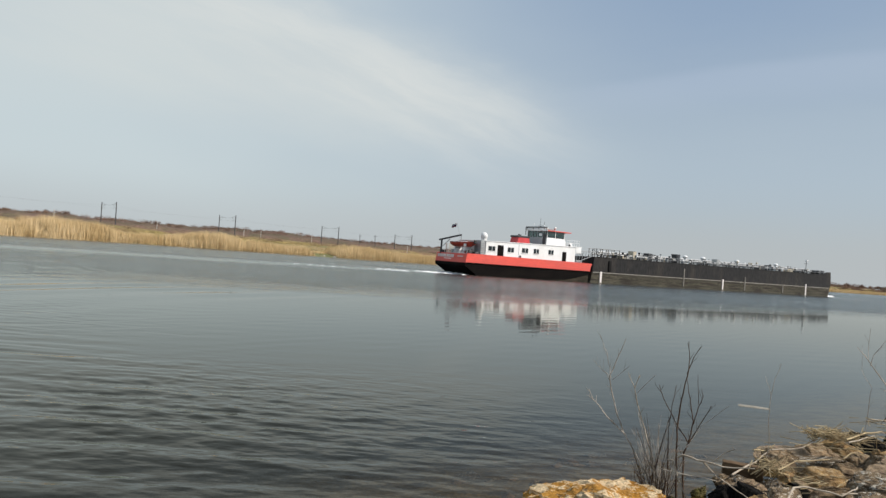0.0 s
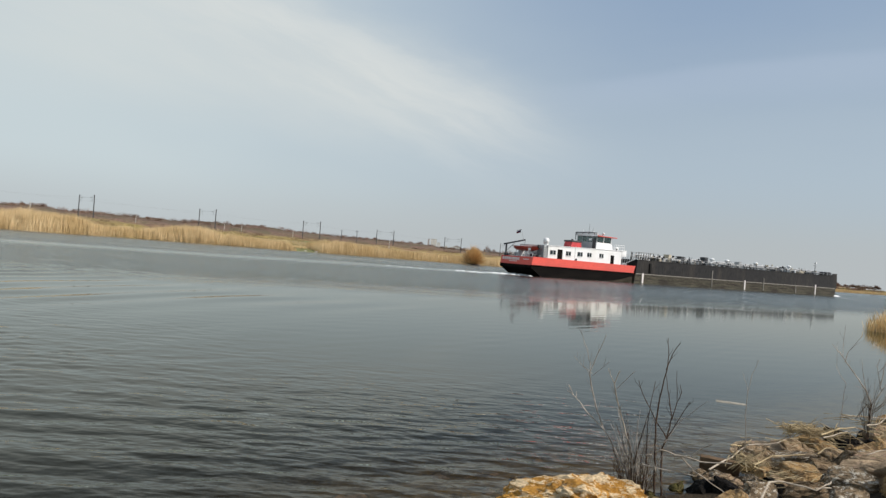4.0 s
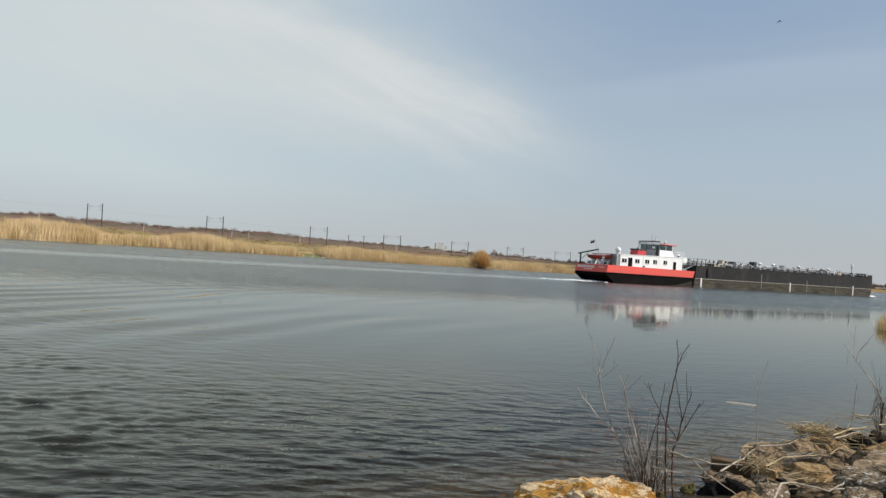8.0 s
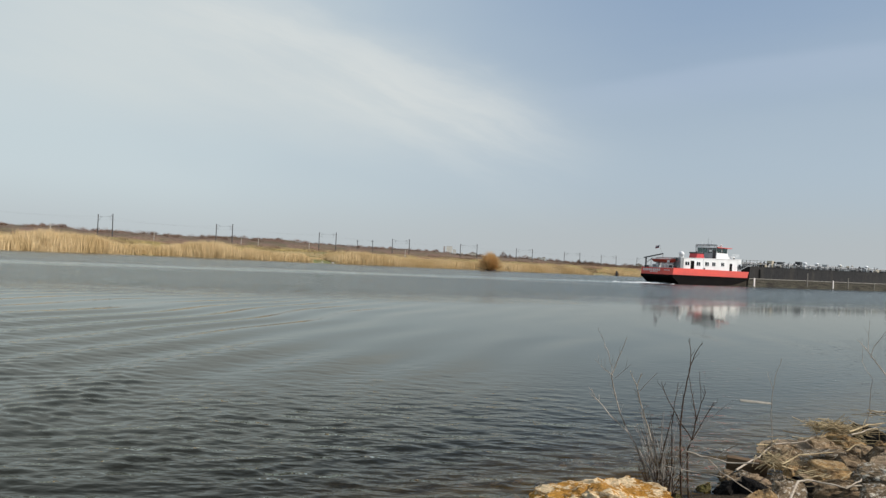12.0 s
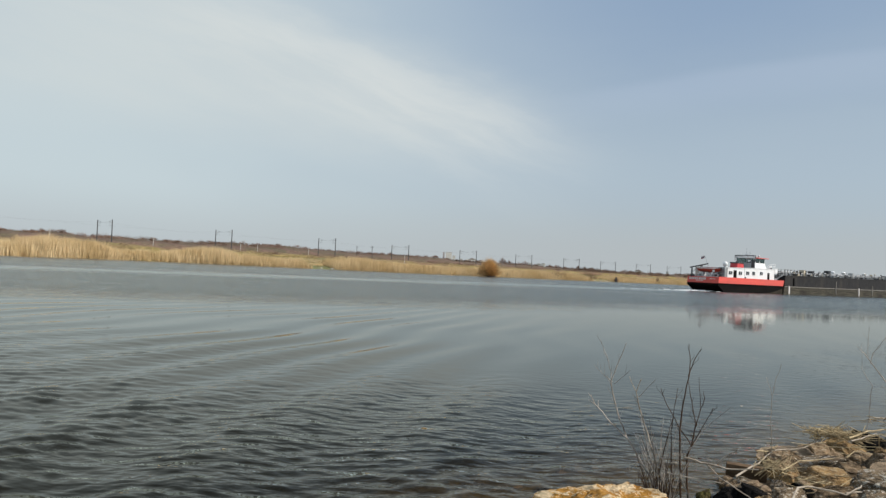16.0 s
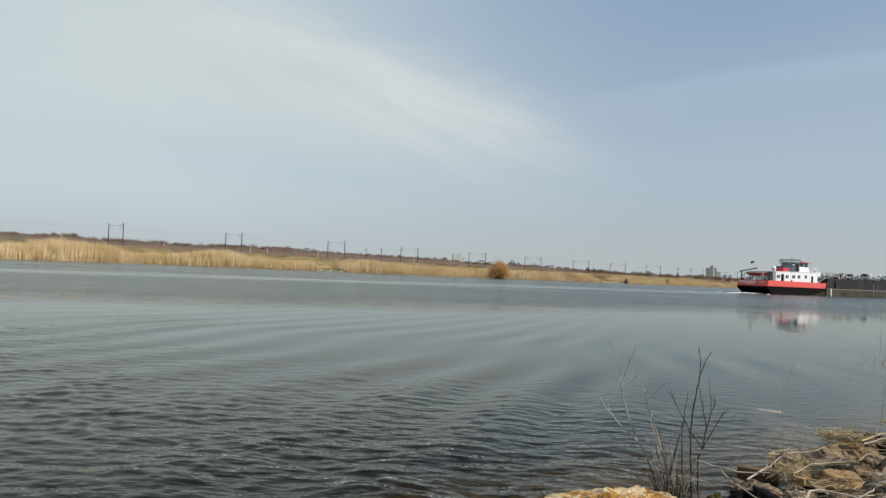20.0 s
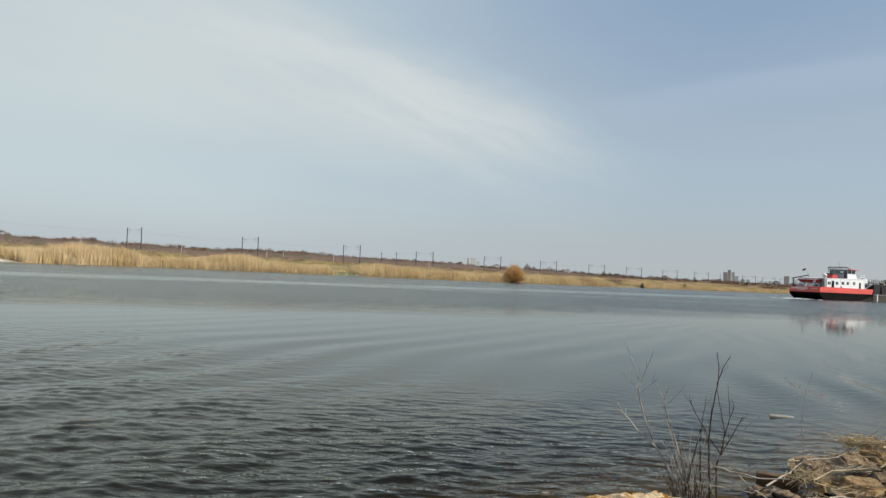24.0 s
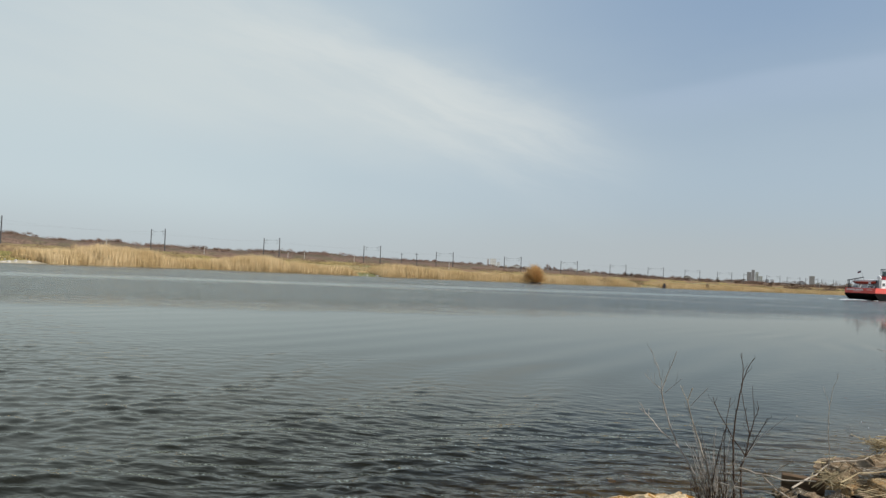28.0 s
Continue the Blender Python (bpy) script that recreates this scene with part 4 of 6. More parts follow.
def blades(name, label, category, roots, material, width, lean, tris=False):
    """Many thin upright leaves, each a slim tapered strip. roots: x, y, z, height."""
    rng = np.random.default_rng(len(roots))
    n = len(roots)
    r = np.asarray(roots)
    yaw = rng.uniform(0, math.pi, n)
    w = width * rng.uniform(0.5, 1.3, n)
    dx, dy = np.cos(yaw) * w / 2, np.sin(yaw) * w / 2
    lx, ly = rng.normal(0, lean, n) * r[:, 3], rng.normal(0, lean, n) * r[:, 3]
    v = np.empty((n, 5, 3))
    v[:, 0] = np.c_[r[:, 0] - dx, r[:, 1] - dy, r[:, 2]]
    v[:, 1] = np.c_[r[:, 0] + dx, r[:, 1] + dy, r[:, 2]]
    v[:, 2] = np.c_[r[:, 0] + dx * 0.9 + lx * 0.4, r[:, 1] + dy * 0.9 + ly * 0.4, r[:, 2] + r[:, 3] * 0.6]
    v[:, 3] = np.c_[r[:, 0] - dx * 0.9 + lx * 0.4, r[:, 1] - dy * 0.9 + ly * 0.4, r[:, 2] + r[:, 3] * 0.6]
    v[:, 4] = np.c_[r[:, 0] + lx, r[:, 1] + ly, r[:, 2] + r[:, 3]]
    b = np.arange(n)[:, None] * 5
    q = np.concatenate([b + [0, 1, 2, 3]], 1).tolist()
    t = (b + [3, 2, 4]).tolist()
    ob = new(name, mesh_from(name, v.reshape(-1, 3).tolist(), q + t, (material,)))
    return tagged(ob, label, category, kind="stuff")


def heights(xy):
    return ground_height(np.asarray(xy, float))[0]


# height of the reed tops over the water, by the way along the bank: stands, thin stretches and two landing gaps
REED_A = (880, 921, 923, 935, 936.5, 938, 939, 946, 956, 959, 963, 968, 975, 980, 986, 991, 995, 1001, 1008, 1015, 1019, 1026, 1028, 1035, 1038, 1044, 1059, 1081, 1103, 1131, 1141, 1149, 1162, 1171, 1192, 1239, 1296, 1330, 1700)
REED_H = (1.4, 2.0, 4.5, 4.7, 2.9, 2.9, 6.3, 6.7, 5.8, 4.6, 3.6, 3.5, 4.2, 5.4, 6.2, 6.0, 5.0, 4.2, 3.6, 3.8, 2.0, 2.0, 4.4, 5.2, 5.7, 4.7, 3.8, 3.7, 3.9, 4.0, 3.9, 2.1, 2.1, 3.4, 3.0, 2.9, 2.5, 2.5, 2.5)


def build_reeds():
    rng = np.random.default_rng(11)
    n = 430000
    a = 896 + (A1 - 896) * rng.random(n) ** 1.45
    d = -1.0 + rng.random(n) ** 0.8 * 16.0
    top = np.interp(a, REED_A, REED_H)
    lump = np.array([noise.noise((q * 0.16, w * 0.3, 2)) + 0.6 * noise.noise((q * 0.6, w * 0.5, 5)) for q, w in zip(a, d)])
    bare = ((top < 2.4) & (d < 10)) | ((top < 3.7) & (a < 1000) & (d < 5) & (lump < 0.1)) | ((a < 921.5) & (rng.random(n) < 0.93))
    keep = ~bare
    a, d, top, lump = a[keep], d[keep], top[keep], lump[keep]
    xy = np.array([bank_at(q, w) for q, w in zip(a, d)])
    z = heights(xy)
    m = len(a)
    tall = np.clip(top * 1.04 - z, 0.6, 9) * (0.80 + 0.20 * np.clip(lump + 0.4, -0.6, 1)) * np.where(rng.random(m) < 0.8, rng.uniform(0.5, 0.97, m), rng.uniform(0.95, 1.06, m))
    tall *= np.where(d < 1.5, 0.75, 1.0)
    blades("reed_bed", "tall dry golden reeds along the far bank", "reeds", np.c_[xy, z - 0.1, tall], M_REED, 0.062, 0.10)
    # lower dry grass behind the reeds
    xy, hh = [], []
    for _ in range(42000):
        q = 896 + (A1 - 896) * rng.random() ** 1.6
        x, y = bank_at(q, rng.uniform(6, 60))
        xy.append((x, y))
        hh.append(rng.uniform(0.2, 0.6) * (1 + 0.7 * noise.noise((x * 0.05, y * 0.05, 1))))
    z = heights(xy)
    blades("dry_grass", "low dry brown-green grass behind the reeds", "grass", np.c_[np.array(xy), z - 0.1, hh], M_GRASS, 0.35, 0.25)


build_reeds()


def twig_cloud(rng, c, rad, n, size, up=0.5):
    """Slim triangles pointing up and outward inside an ellipsoid: a leafless crown."""
    d = rng.normal(size=(n, 3))
    d /= np.linalg.norm(d, axis=1)[:, None]
    d[:, 2] = np.abs(d[:, 2]) * 1.0 - 0.15
    k = rng.random(n) ** 0.45
    p = c + d * k[:, None] * rad
    out = d * np.array((1, 1, 0.6)) + np.array((0, 0, up)) + rng.normal(0, 0.3, (n, 3))
    out /= np.linalg.norm(out, axis=1)[:, None]
    side = np.cross(out, rng.normal(size=(n, 3)))
    side /= np.linalg.norm(side, axis=1)[:, None] + 1e-9
    ln = size * rng.uniform(0.6, 1.4, n)[:, None]
    v = np.stack([p - side * ln * 0.10, p + side * ln * 0.10, p + out * ln], 1)
    return v.reshape(-1, 3)


def cloud_object(name, label, category, chunks, material, kind="stuff", parent=None):
    v = np.concatenate(chunks)
    f = np.arange(len(v)).reshape(-1, 3).tolist()
    ob = new(name, mesh_from(name, v.tolist(), f, (material,)))
    if parent:
        ob.parent = parent
        return ob
    return tagged(ob, label, category, kind=kind)


# ---- railway ----
RAIL_AZ = radians(41.8)
RAIL0, RAILD, RAILN, PITCH = Vector((-113, 235, 0)), Vector((math.sin(RAIL_AZ), math.cos(RAIL_AZ), 0)), Vector((-math.cos(RAIL_AZ), math.sin(RAIL_AZ), 0)), 50.5
# metres by which a pair of masts stands off the regular pitch, and the height of its top
MASTS = {-2: (2.0, 13.3), -1: (1.6, 13.4), 0: (0.4, 13.2), 1: (-4.5, 13.1), 2: (-3.6, 13.1), 3: (-7.9, 12.7), 4: (-5.5, 12.9), 5: (-2.8, 12.9), 6: (1.9, 13.1), 7: (1.6, 13.1), 8: (7.7, 13.4), 9: (14.8, 13.6), 10: (18, 13.8), 11: (20, 13.8),
         12: (22, 13.9), 13: (24, 14.0), 14: (24, 14.0), 15: (24, 14.0)}


def ground_z(x, y):
    return float(heights([(x, y)])[0])


def mast_place(k, side):
    off, top = MASTS[k]
    p = RAIL0 + RAILD * (PITCH * k + off) + RAILN * 12.0 * side
    return Vector((p.x, p.y, top))


def build_masts():
    first = None
    lean = random.Random(6)
    for k in MASTS:
        for side in (0, 1):
            p = mast_place(k, side)
            if first is None:
                h_ = 9.6
                first = thing("catenary_mast", "dark railway catenary mast with a bracket arm", "mast", "railway masts")
                part("pole", tube(B(), (0, 0, -h_), (0, 0, 0), 0.21, 0.15, 8), M_CONC, first)
                part("bracket", tube(B(), (0, 0, -1.0), (3.3, 0, -0.9), 0.035, seg=6), M_WIRE, first)
                part("stay", tube(B(), (0, 0, -0.2), (3.2, 0, -0.85), 0.028, seg=6), M_WIRE, first)
                part("strut", tube(B(), (0, 0, -2.4), (2.6, 0, -1.0), 0.028, seg=6), M_WIRE, first)
                part("steady_arm", tube(B(), (1.0, 0, -2.0), (3.0, 0, -2.15), 0.028, seg=6), M_WIRE, first)
                part("insulator", tube(B(), (0.25, 0, -1.0), (0.75, 0, -0.98), 0.09, seg=6), M_PALEPOST, first)
                part("cross_span", tube(B(), (3.3, 0, -0.9), (5.95, 0, -1.0), 0.018, seg=5), M_WIRE, first)
                part("foot", box(B(), -0.4, 0.4, -0.4, 0.4, -h_ - 0.3, -h_ + 0.3, 0.05), M_CONC, first)
                ob = first
            else:
                ob = copy_thing(first, Matrix.Identity(4))
            ang = math.degrees(math.atan2(RAILN.y, RAILN.x)) + (180 if side else 0)
            ob.matrix_basis = pose(p.x, p.y, p.z, lean.uniform(-1.2, 1.2), 0, ang)
    # contact and carrier wires
    wires = thing("overhead_wires", "thin overhead railway wires between the masts", "wires")
    ks = list(MASTS)
    for frac, drop, sag in ((0.26, 0.9, 1.1), (0.74, 0.9, 1.1), (0.25, 2.1, 0.0), (0.75, 2.1, 0.0)):
        bm = B()
        for k in ks[:-1]:
            a = mast_place(k, 0).lerp(mast_place(k, 1), frac) - Vector((0, 0, drop))
            b = mast_place(k + 1, 0).lerp(mast_place(k + 1, 1), frac) - Vector((0, 0, drop))
            pts = [a.lerp(b, i / 4) - Vector((0, 0, sag * 4 * (i / 4) * (1 - i / 4))) for i in range(5)]
            for p, e in zip(pts[:-1], pts[1:]):
                tube(bm, p, e, 0.006, seg=3, caps=False)
        part("wire", bm, M_WIRE, wires)


M_PALEPOST = mat("white_concrete_post", (0.52, 0.49, 0.45), 0.9, var=0.15, scale=1, fine=10)
build_masts()


def build_embankment():
    bm = B()
    a, b = RAIL0 - RAILD * 400, RAIL0 + RAILD * 1600
    prof = ((-9, 1.5), (-2.5, 4.8), (14.5, 4.8), (20, 1.5))
    rows = [[bm.verts.new((*(p + RAILN * o)[:2], z)) for o, z in prof] for p in (a, b)]
    for i in range(3):
        bm.faces.new((rows[0][i], rows[1][i], rows[1][i + 1], rows[0][i + 1]))
    bm.faces.new(rows[0][::-1])
    bm.faces.new(rows[1])
    ob = part("railway_embankment", bm, M_LAND, None, flat=True)
    tagged(ob, "low grassy railway embankment", "embankment", kind="structure")


build_embankment()


def ridge(name, label, k0, k1, off, width, base, top, seed, amp=1.0, material=None):
    """A long uneven belt of scrub along the railway; top: a function of the way along it."""
    vs, fs = [], []
    ks = np.arange(k0, k1, 1.6)
    prof = (-1.0, -0.75, -0.5, -0.25, 0.0, 0.25, 0.5, 0.8, 1.0)
    for k in ks:
        for q in prof:
            o = off + q * width
            p = RAIL0 + RAILD * k + RAILN * o
            w = noise.noise((k * 0.06, o * 0.06, seed)) * 0.35 + noise.noise((k * 0.25, o * 0.22, seed + 4)) * 0.28 + noise.noise((k * 0.8, o * 0.7, seed + 9)) * 0.16
            h_ = max(0.0, (top(k) - base) * ((1 - q * q) ** 0.7) * (1.0 + amp * w))
            vs.append((p.x + 0.6 * w, p.y + 0.6 * w, base - 0.3 + h_ if abs(q) < 0.99 else 0.3))
    n = len(prof)
    for i in range(len(ks) - 1):
        for j in range(n - 1):
            fs.append((i * n + j, (i + 1) * n + j, (i + 1) * n + j + 1, i * n + j + 1))
    tagged(new(name, mesh_from(name, vs, fs, (material or M_SCRUB,))), label, "bushes", kind="stuff")


M_SCRUB = mat("dense_brown_scrub", (0.165, 0.112, 0.088), 0.95, var=0.45, scale=0.12, fine=1.1, bump=0.6, second=(0.125, 0.105, 0.07), spec=0.1)
M_SLOPE = mat("grassy_scrub_slope", (0.25, 0.20, 0.085), 0.95, var=0.4, scale=0.09, fine=0.9, bump=0.5, second=(0.19, 0.125, 0.085), spec=0.1)
# crest of the woods beyond the railway: metres along the line, height over the water
CREST_S = (-420, -34, -28, -20, -6, -1, 6, 11, 16, 24, 38, 45, 72, 80, 86, 91, 97, 104, 119, 125, 141, 166, 180, 191, 198, 212, 221, 234, 245, 287, 335, 381, 462, 560, 760, 1000, 1500)
CREST_H = (11.5, 10.8, 10.7, 9.5, 9.3, 9.2, 10.3, 9.5, 8.9, 9.1, 9.7, 9.1, 9.1, 9.4, 10.6, 9.3, 9.4, 10.3, 10.4, 9.5, 9.7, 9.2, 9.4, 9.7, 9.0, 9.2, 10.0, 9.5, 8.4, 8.5, 8.6, 7.5, 7.1, 7.8, 8.6, 9.0, 9.5)


def bearing(az, d):
    return math.sin(radians(az)) * d, math.cos(radians(az)) * d


def height_at(el, d):
    """The height over the water of what stands d metres off, el degrees above the level of the eye."""
    return EYE + d * math.tan(radians(el))


def build_woods():
    rng = np.random.default_rng(5)
    low, high, front = [], [], []
    ftop = lambda k: 5.3 if k < 60 else 5.3 - 0.4 * min(1.0, (k - 60) / 120)
    btop = lambda k: float(np.interp(k, CREST_S, CREST_H))
    ridge("grassy_slope", "rough grassy slope below the railway line", -420, 700, -14, 9, 3.6, ftop, 2.0, 0.9, M_SLOPE)
    ridge("scrub_belt", "dense brown scrub and young trees beyond the railway", -420, 1500, 72, 35, 4.2, lambda k: btop(k) - 0.45, 7.0, 0.30)
    # low bushes along the foot of the line
    for _ in range(1300):
        k = rng.uniform(-330, 900)
        o = -rng.uniform(3, 24)
        p = RAIL0 + RAILD * k + RAILN * o
        thick = noise.noise((k * 0.03, o * 0.05, 9))
        if thick < (-0.05 if k < 250 else -0.22):
            continue
        h_ = rng.uniform(0.5, 1.3 if k < 250 else 1.9) * (1 + 0.7 * thick)
        front.append(twig_cloud(rng, np.array((p.x, p.y, 4.3)), np.array((h_ * 2.2, h_ * 2.2, h_)), 90, 0.4))
    # the ragged crest of the woods
    for _ in range(1700):
        k = rng.uniform(-350, 300) if rng.random() < 0.6 else rng.uniform(300, 1500)
        o = rng.uniform(52, 92)
        p = RAIL0 + RAILD * k + RAILN * o
        h_ = rng.uniform(0.8, 2.1)
        low.append(twig_cloud(rng, np.array((p.x, p.y, btop(k) - 0.35 - 0.75 * h_ + rng.normal(0, 0.22))), np.array((h_ * 1.3, h_ * 1.3, h_ * 1.05)), 120, 0.55))
    for _ in range(150):
        k = rng.uniform(430, 1900)
        o = rng.uniform(90, 220)
        p = RAIL0 + RAILD * k + RAILN * o
        h_ = rng.uniform(2.0, 4.0)
        high.append(twig_cloud(rng, np.array((p.x, p.y, 6.4)), np.array((h_ * 1.5, h_ * 1.5, h_)), 420, 1.2))
    # single trees that stand out against the sky: bearing, distance, crest above eye level, width to height
    for az, d, el, w in ((4.0, 520, 0.95, 1.0), (4.88, 520, 1.22, 0.62), (5.4, 520, 0.95, 0.9), (6.2, 540, 0.86, 1.2), (6.7, 540, 1.02, 0.8), (7.5, 560, 0.72, 1.4), (8.7, 560, 0.78, 1.3), (9.3, 560, 0.76, 1.2), (9.9, 600, 0.62, 1.3), (11.0, 600, 0.76, 0.9),
                          (11.5, 600, 0.72, 1.0), (12.0, 620, 0.70, 1.1), (12.5, 640, 0.60, 1.5), (14.5, 760, 0.52, 2.0), (17.0, 800, 0.50, 2.4), (18.6, 800, 0.58, 2.0), (19.4, 850, 0.62, 2.0), (21.0, 900, 0.60, 2.0), (22.6, 900, 0.62, 1.8),
                          (23.2, 900, 0.66, 1.6), (24.9, 900, 0.70, 1.8), (25.8, 900, 0.66, 1.8), (26.6, 900, 0.62, 2.0), (27.5, 900, 0.60, 2.2), (29.0, 900, 0.5, 2.6), (30.5, 900, 0.45, 3.0), (32.5, 850, 0.42, 3.0)):
        x, y = bearing(az, d)
        h_ = height_at(el, d) - 4.6
        high.append(twig_cloud(rng, np.array((x, y, 4.6)), np.array((h_ * w * 0.6, h_ * w * 0.6, h_ * 0.93)), 650, 1.3))
    for _ in range(110):
        az, d = rng.uniform(3.5, 34.0), rng.uniform(520, 950)
        x, y = bearing(az, d)
        h_ = height_at(rng.uniform(0.30, 0.56) - 0.12 * smooth(az, 27, 31), d) - 4.6
        high.append(twig_cloud(rng, np.array((x, y, 4.6)), np.array((h_ * 0.9, h_ * 0.9, h_ * 0.95)), 260, 1.1))
    far_a, far_b = along_of(190, 402), along_of(560, 725)
    # dark bushes standing among the reeds: bearing, distance, height, width
    for az, d, h_, w in ((9.2, 292, 3.6, 0.7), (9.7, 296, 2.8, 0.9), (11.6, 312, 3.2, 0.8), (12.1, 316, 2.6, 0.9), (5.26, 273, 1.3, 0.8), (17.15, 346, 3.2, 0.22), (14.0, 320, 1.9, 0.35), (6.2, 285, 2.4, 0.8), (-29.7, 216, 3.2, 0.55), (-8.2, 250, 2.6, 0.8)):
        x, y = bearing(az, d)
        front.append(twig_cloud(rng, np.array((x, y, ground_z(x, y) + 0.3)), np.array((h_ * w, h_ * w, h_)), 330, 0.6))
    for _ in range(70):
        x, y = bank_at(rng.uniform(far_a, far_b), rng.uniform(6, 45))
        h_ = rng.uniform(1.0, 2.6)
        front.append(twig_cloud(rng, np.array((x, y, ground_z(x, y) + 0.5)), np.array((h_ * 1.8, h_ * 1.8, h_)), 240, 0.8))
    cloud_object("railway_scrub", "brown leafless scrub in front of the railway", "bushes", front, M_WOOD)
    cloud_object("scrub", "brown leafless scrub beyond the railway", "bushes", low, M_WOOD)
    cloud_object("far_woods", "bare brown winter trees on the skyline", "trees", high, M_WOOD)


build_woods()


def build_posts():
    first = None
    for az, d, el in ((-29.6, 250, 1.40), (-22.7, 262, 1.15), (-16.3, 268, 1.06), (-15.0, 285, 1.08), (-11.0, 285, 1.05), (-3.2, 300, 0.9)):
        x, y = bearing(az, d)
        m = pose(x, y, height_at(el, d))
        if first is None:
            first = thing("marker_post", "slim white marker post on the railway slope", "post", "marker posts", m)
            part("shaft", tube(B(), (0, 0, -4.6), (0, 0, -0.12), 0.11, 0.10, 8), M_PALEPOST, first)
            part("cap", tube(B(), (0, 0, -0.12), (0, 0, 0), 0.2, 0.1, 8), M_PALEPOST, first)
        else:
            copy_thing(first, m)
    # two older timber poles by the line
    first = None
    for az, d, el, tilt in ((-5.91, 300, 1.49, 3.0), (-7.14, 345, 1.43, 0.5)):
        x, y = bearing(az, d)
        m = pose(x, y, height_at(el, d), 0, -tilt, 0)
        if first is None:
            first = thing("timber_pole", "old leaning timber line pole with a short crossarm", "pole", "timber poles", m)
            part("shaft", tube(B(), (0, 0, -8.0), (0, 0, 0), 0.17, 0.11, 8), M_CONC, first)
            part("crossarm", box(B(), -0.7, 0.7, -0.05, 0.05, -0.7, -0.58, 0.01), M_CONC, first)
        else:
            copy_thing(first, m)


build_posts()


def build_willow():
    x, y = 17.0, 255.0
    s = thing("willow_bush", "rounded orange-brown willow bush at the water's edge", "bush", m=pose(x, y, 0))
    rng = np.random.default_rng(8)
    n = 6500
    az, tilt = rng.uniform(0, 2 * math.pi, n), np.abs(rng.normal(0, 0.75, n)).clip(0, 1.35)
    out = np.c_[np.cos(az) * np.sin(tilt), np.sin(az) * np.sin(tilt), np.cos(tilt)]
    a0, ln = rng.uniform(0.6, 3.6, n)[:, None], rng.uniform(1.2, 2.9, n)[:, None]
    p0 = out * a0 * np.array((1.0, 1.0, 1.1)) + rng.normal(0, 0.3, (n, 3))
    p0[:, 2] = np.abs(p0[:, 2]) + 0.3
    tip = p0 + (out + rng.normal(0, 0.22, (n, 3)) + np.array((0, 0, 0.25))) * ln * 0.9
    sd = np.cross(out, rng.normal(size=(n, 3)))
    sd /= np.linalg.norm(sd, axis=1)[:, None] + 1e-9
    ch = [np.stack([p0 - sd * 0.05, p0 + sd * 0.05, tip], 1).reshape(-1, 3)]
    cloud_object("crown", "", "", ch, M_WILLOW, parent=s)
    bm = B()
    r = random.Random(2)
    for i in range(16):
        a = r.uniform(0, 6.28)
        q = Vector((math.cos(a) * 0.5, math.sin(a) * 0.5, -0.2))
        tube(bm, q, q + Vector((math.cos(a) * r.uniform(0.5, 2.4), math.sin(a) * r.uniform(0.5, 2.4), r.uniform(2, 3.6))), 0.10, 0.04, 6)
    part("stems", bm, M_WOOD, s)


build_willow()

# ---- far buildings ----
M_PALE = mat("pale_plaster", (0.72, 0.71, 0.69), 0.9, var=0.1, scale=0.1, fine=2)
# M_TOWER is paled: the haze of distance is put into its colour
M_TOWER = mat("haze_paled_concrete", (0.46, 0.42, 0.42), 0.9, var=0.1, scale=0.1, fine=2)
M_ROOF = mat("dull_roof", (0.36, 0.32, 0.31), 0.9, var=0.2, scale=0.2, fine=2)


def building(az, dist, w, d, h_, wall, floors, name="house", roof=True, label=""):
    x, y = math.sin(radians(az)) * dist, math.cos(radians(az)) * dist
    z = ground_z(x, y)
    o = thing(name, label or "small pale house on the skyline", "building", m=pose(x, y, z - 0.3, 0, 0, -az))
    part("wall", box(B(), -w / 2, w / 2, 0, d, 0, h_), wall, o)
    if roof:
        part("roof", slab(B(), [(-w / 2 - 0.4, h_), (0, h_ + w * 0.22), (w / 2 + 0.4, h_)], -0.3, d + 0.3), M_ROOF, o)
    else:
        part("roof", box(B(), -w / 2 - 0.2, w / 2 + 0.2, -0.2, d, h_, h_ + 0.6), M_PALE, o)
    n = max(1, int(w / 4))
    for f in range(floors):
        for i in range(n):
            cx = -w / 2 + w * (i + 0.5) / n
            cz = h_ * (f + 0.5) / floors
            part("window", box(B(), cx - 0.6, cx + 0.6, -0.08, 0.05, cz - 0.5, cz + 0.5), M_TOWER if h_ > 20 else M_GLASS, o)
    return o


# small houses: bearing, distance, width, top above eye level
for az, dist, w, el in ((-0.49, 800, 4.5, 0.80), (1.46, 800, 3.0, 0.80), (1.95, 800, 3.5, 0.76), (2.35, 810, 9, 0.82), (3.0, 820, 6, 0.74), (7.08, 860, 3.4, 0.73), (7.8, 860, 5, 0.70), (8.15, 870, 5, 0.74), (12.76, 900, 3.0, 0.50), (15.66, 900, 8.5, 0.54),
                        (17.87, 950, 3.0, 0.56), (19.70, 950, 5, 0.52), (21.3, 950, 5, 0.56), (21.65, 960, 4, 0.58), (24.67, 900, 4, 0.46), (25.53, 900, 3.2, 0.42), (23.6, 1000, 9, 0.5), (26.6, 950, 7, 0.5)):
    x, y = bearing(az, dist)
    building(az, dist, w, 9, height_at(el, dist) - ground_z(x, y), M_PALE, 2, roof=w > 4.4)
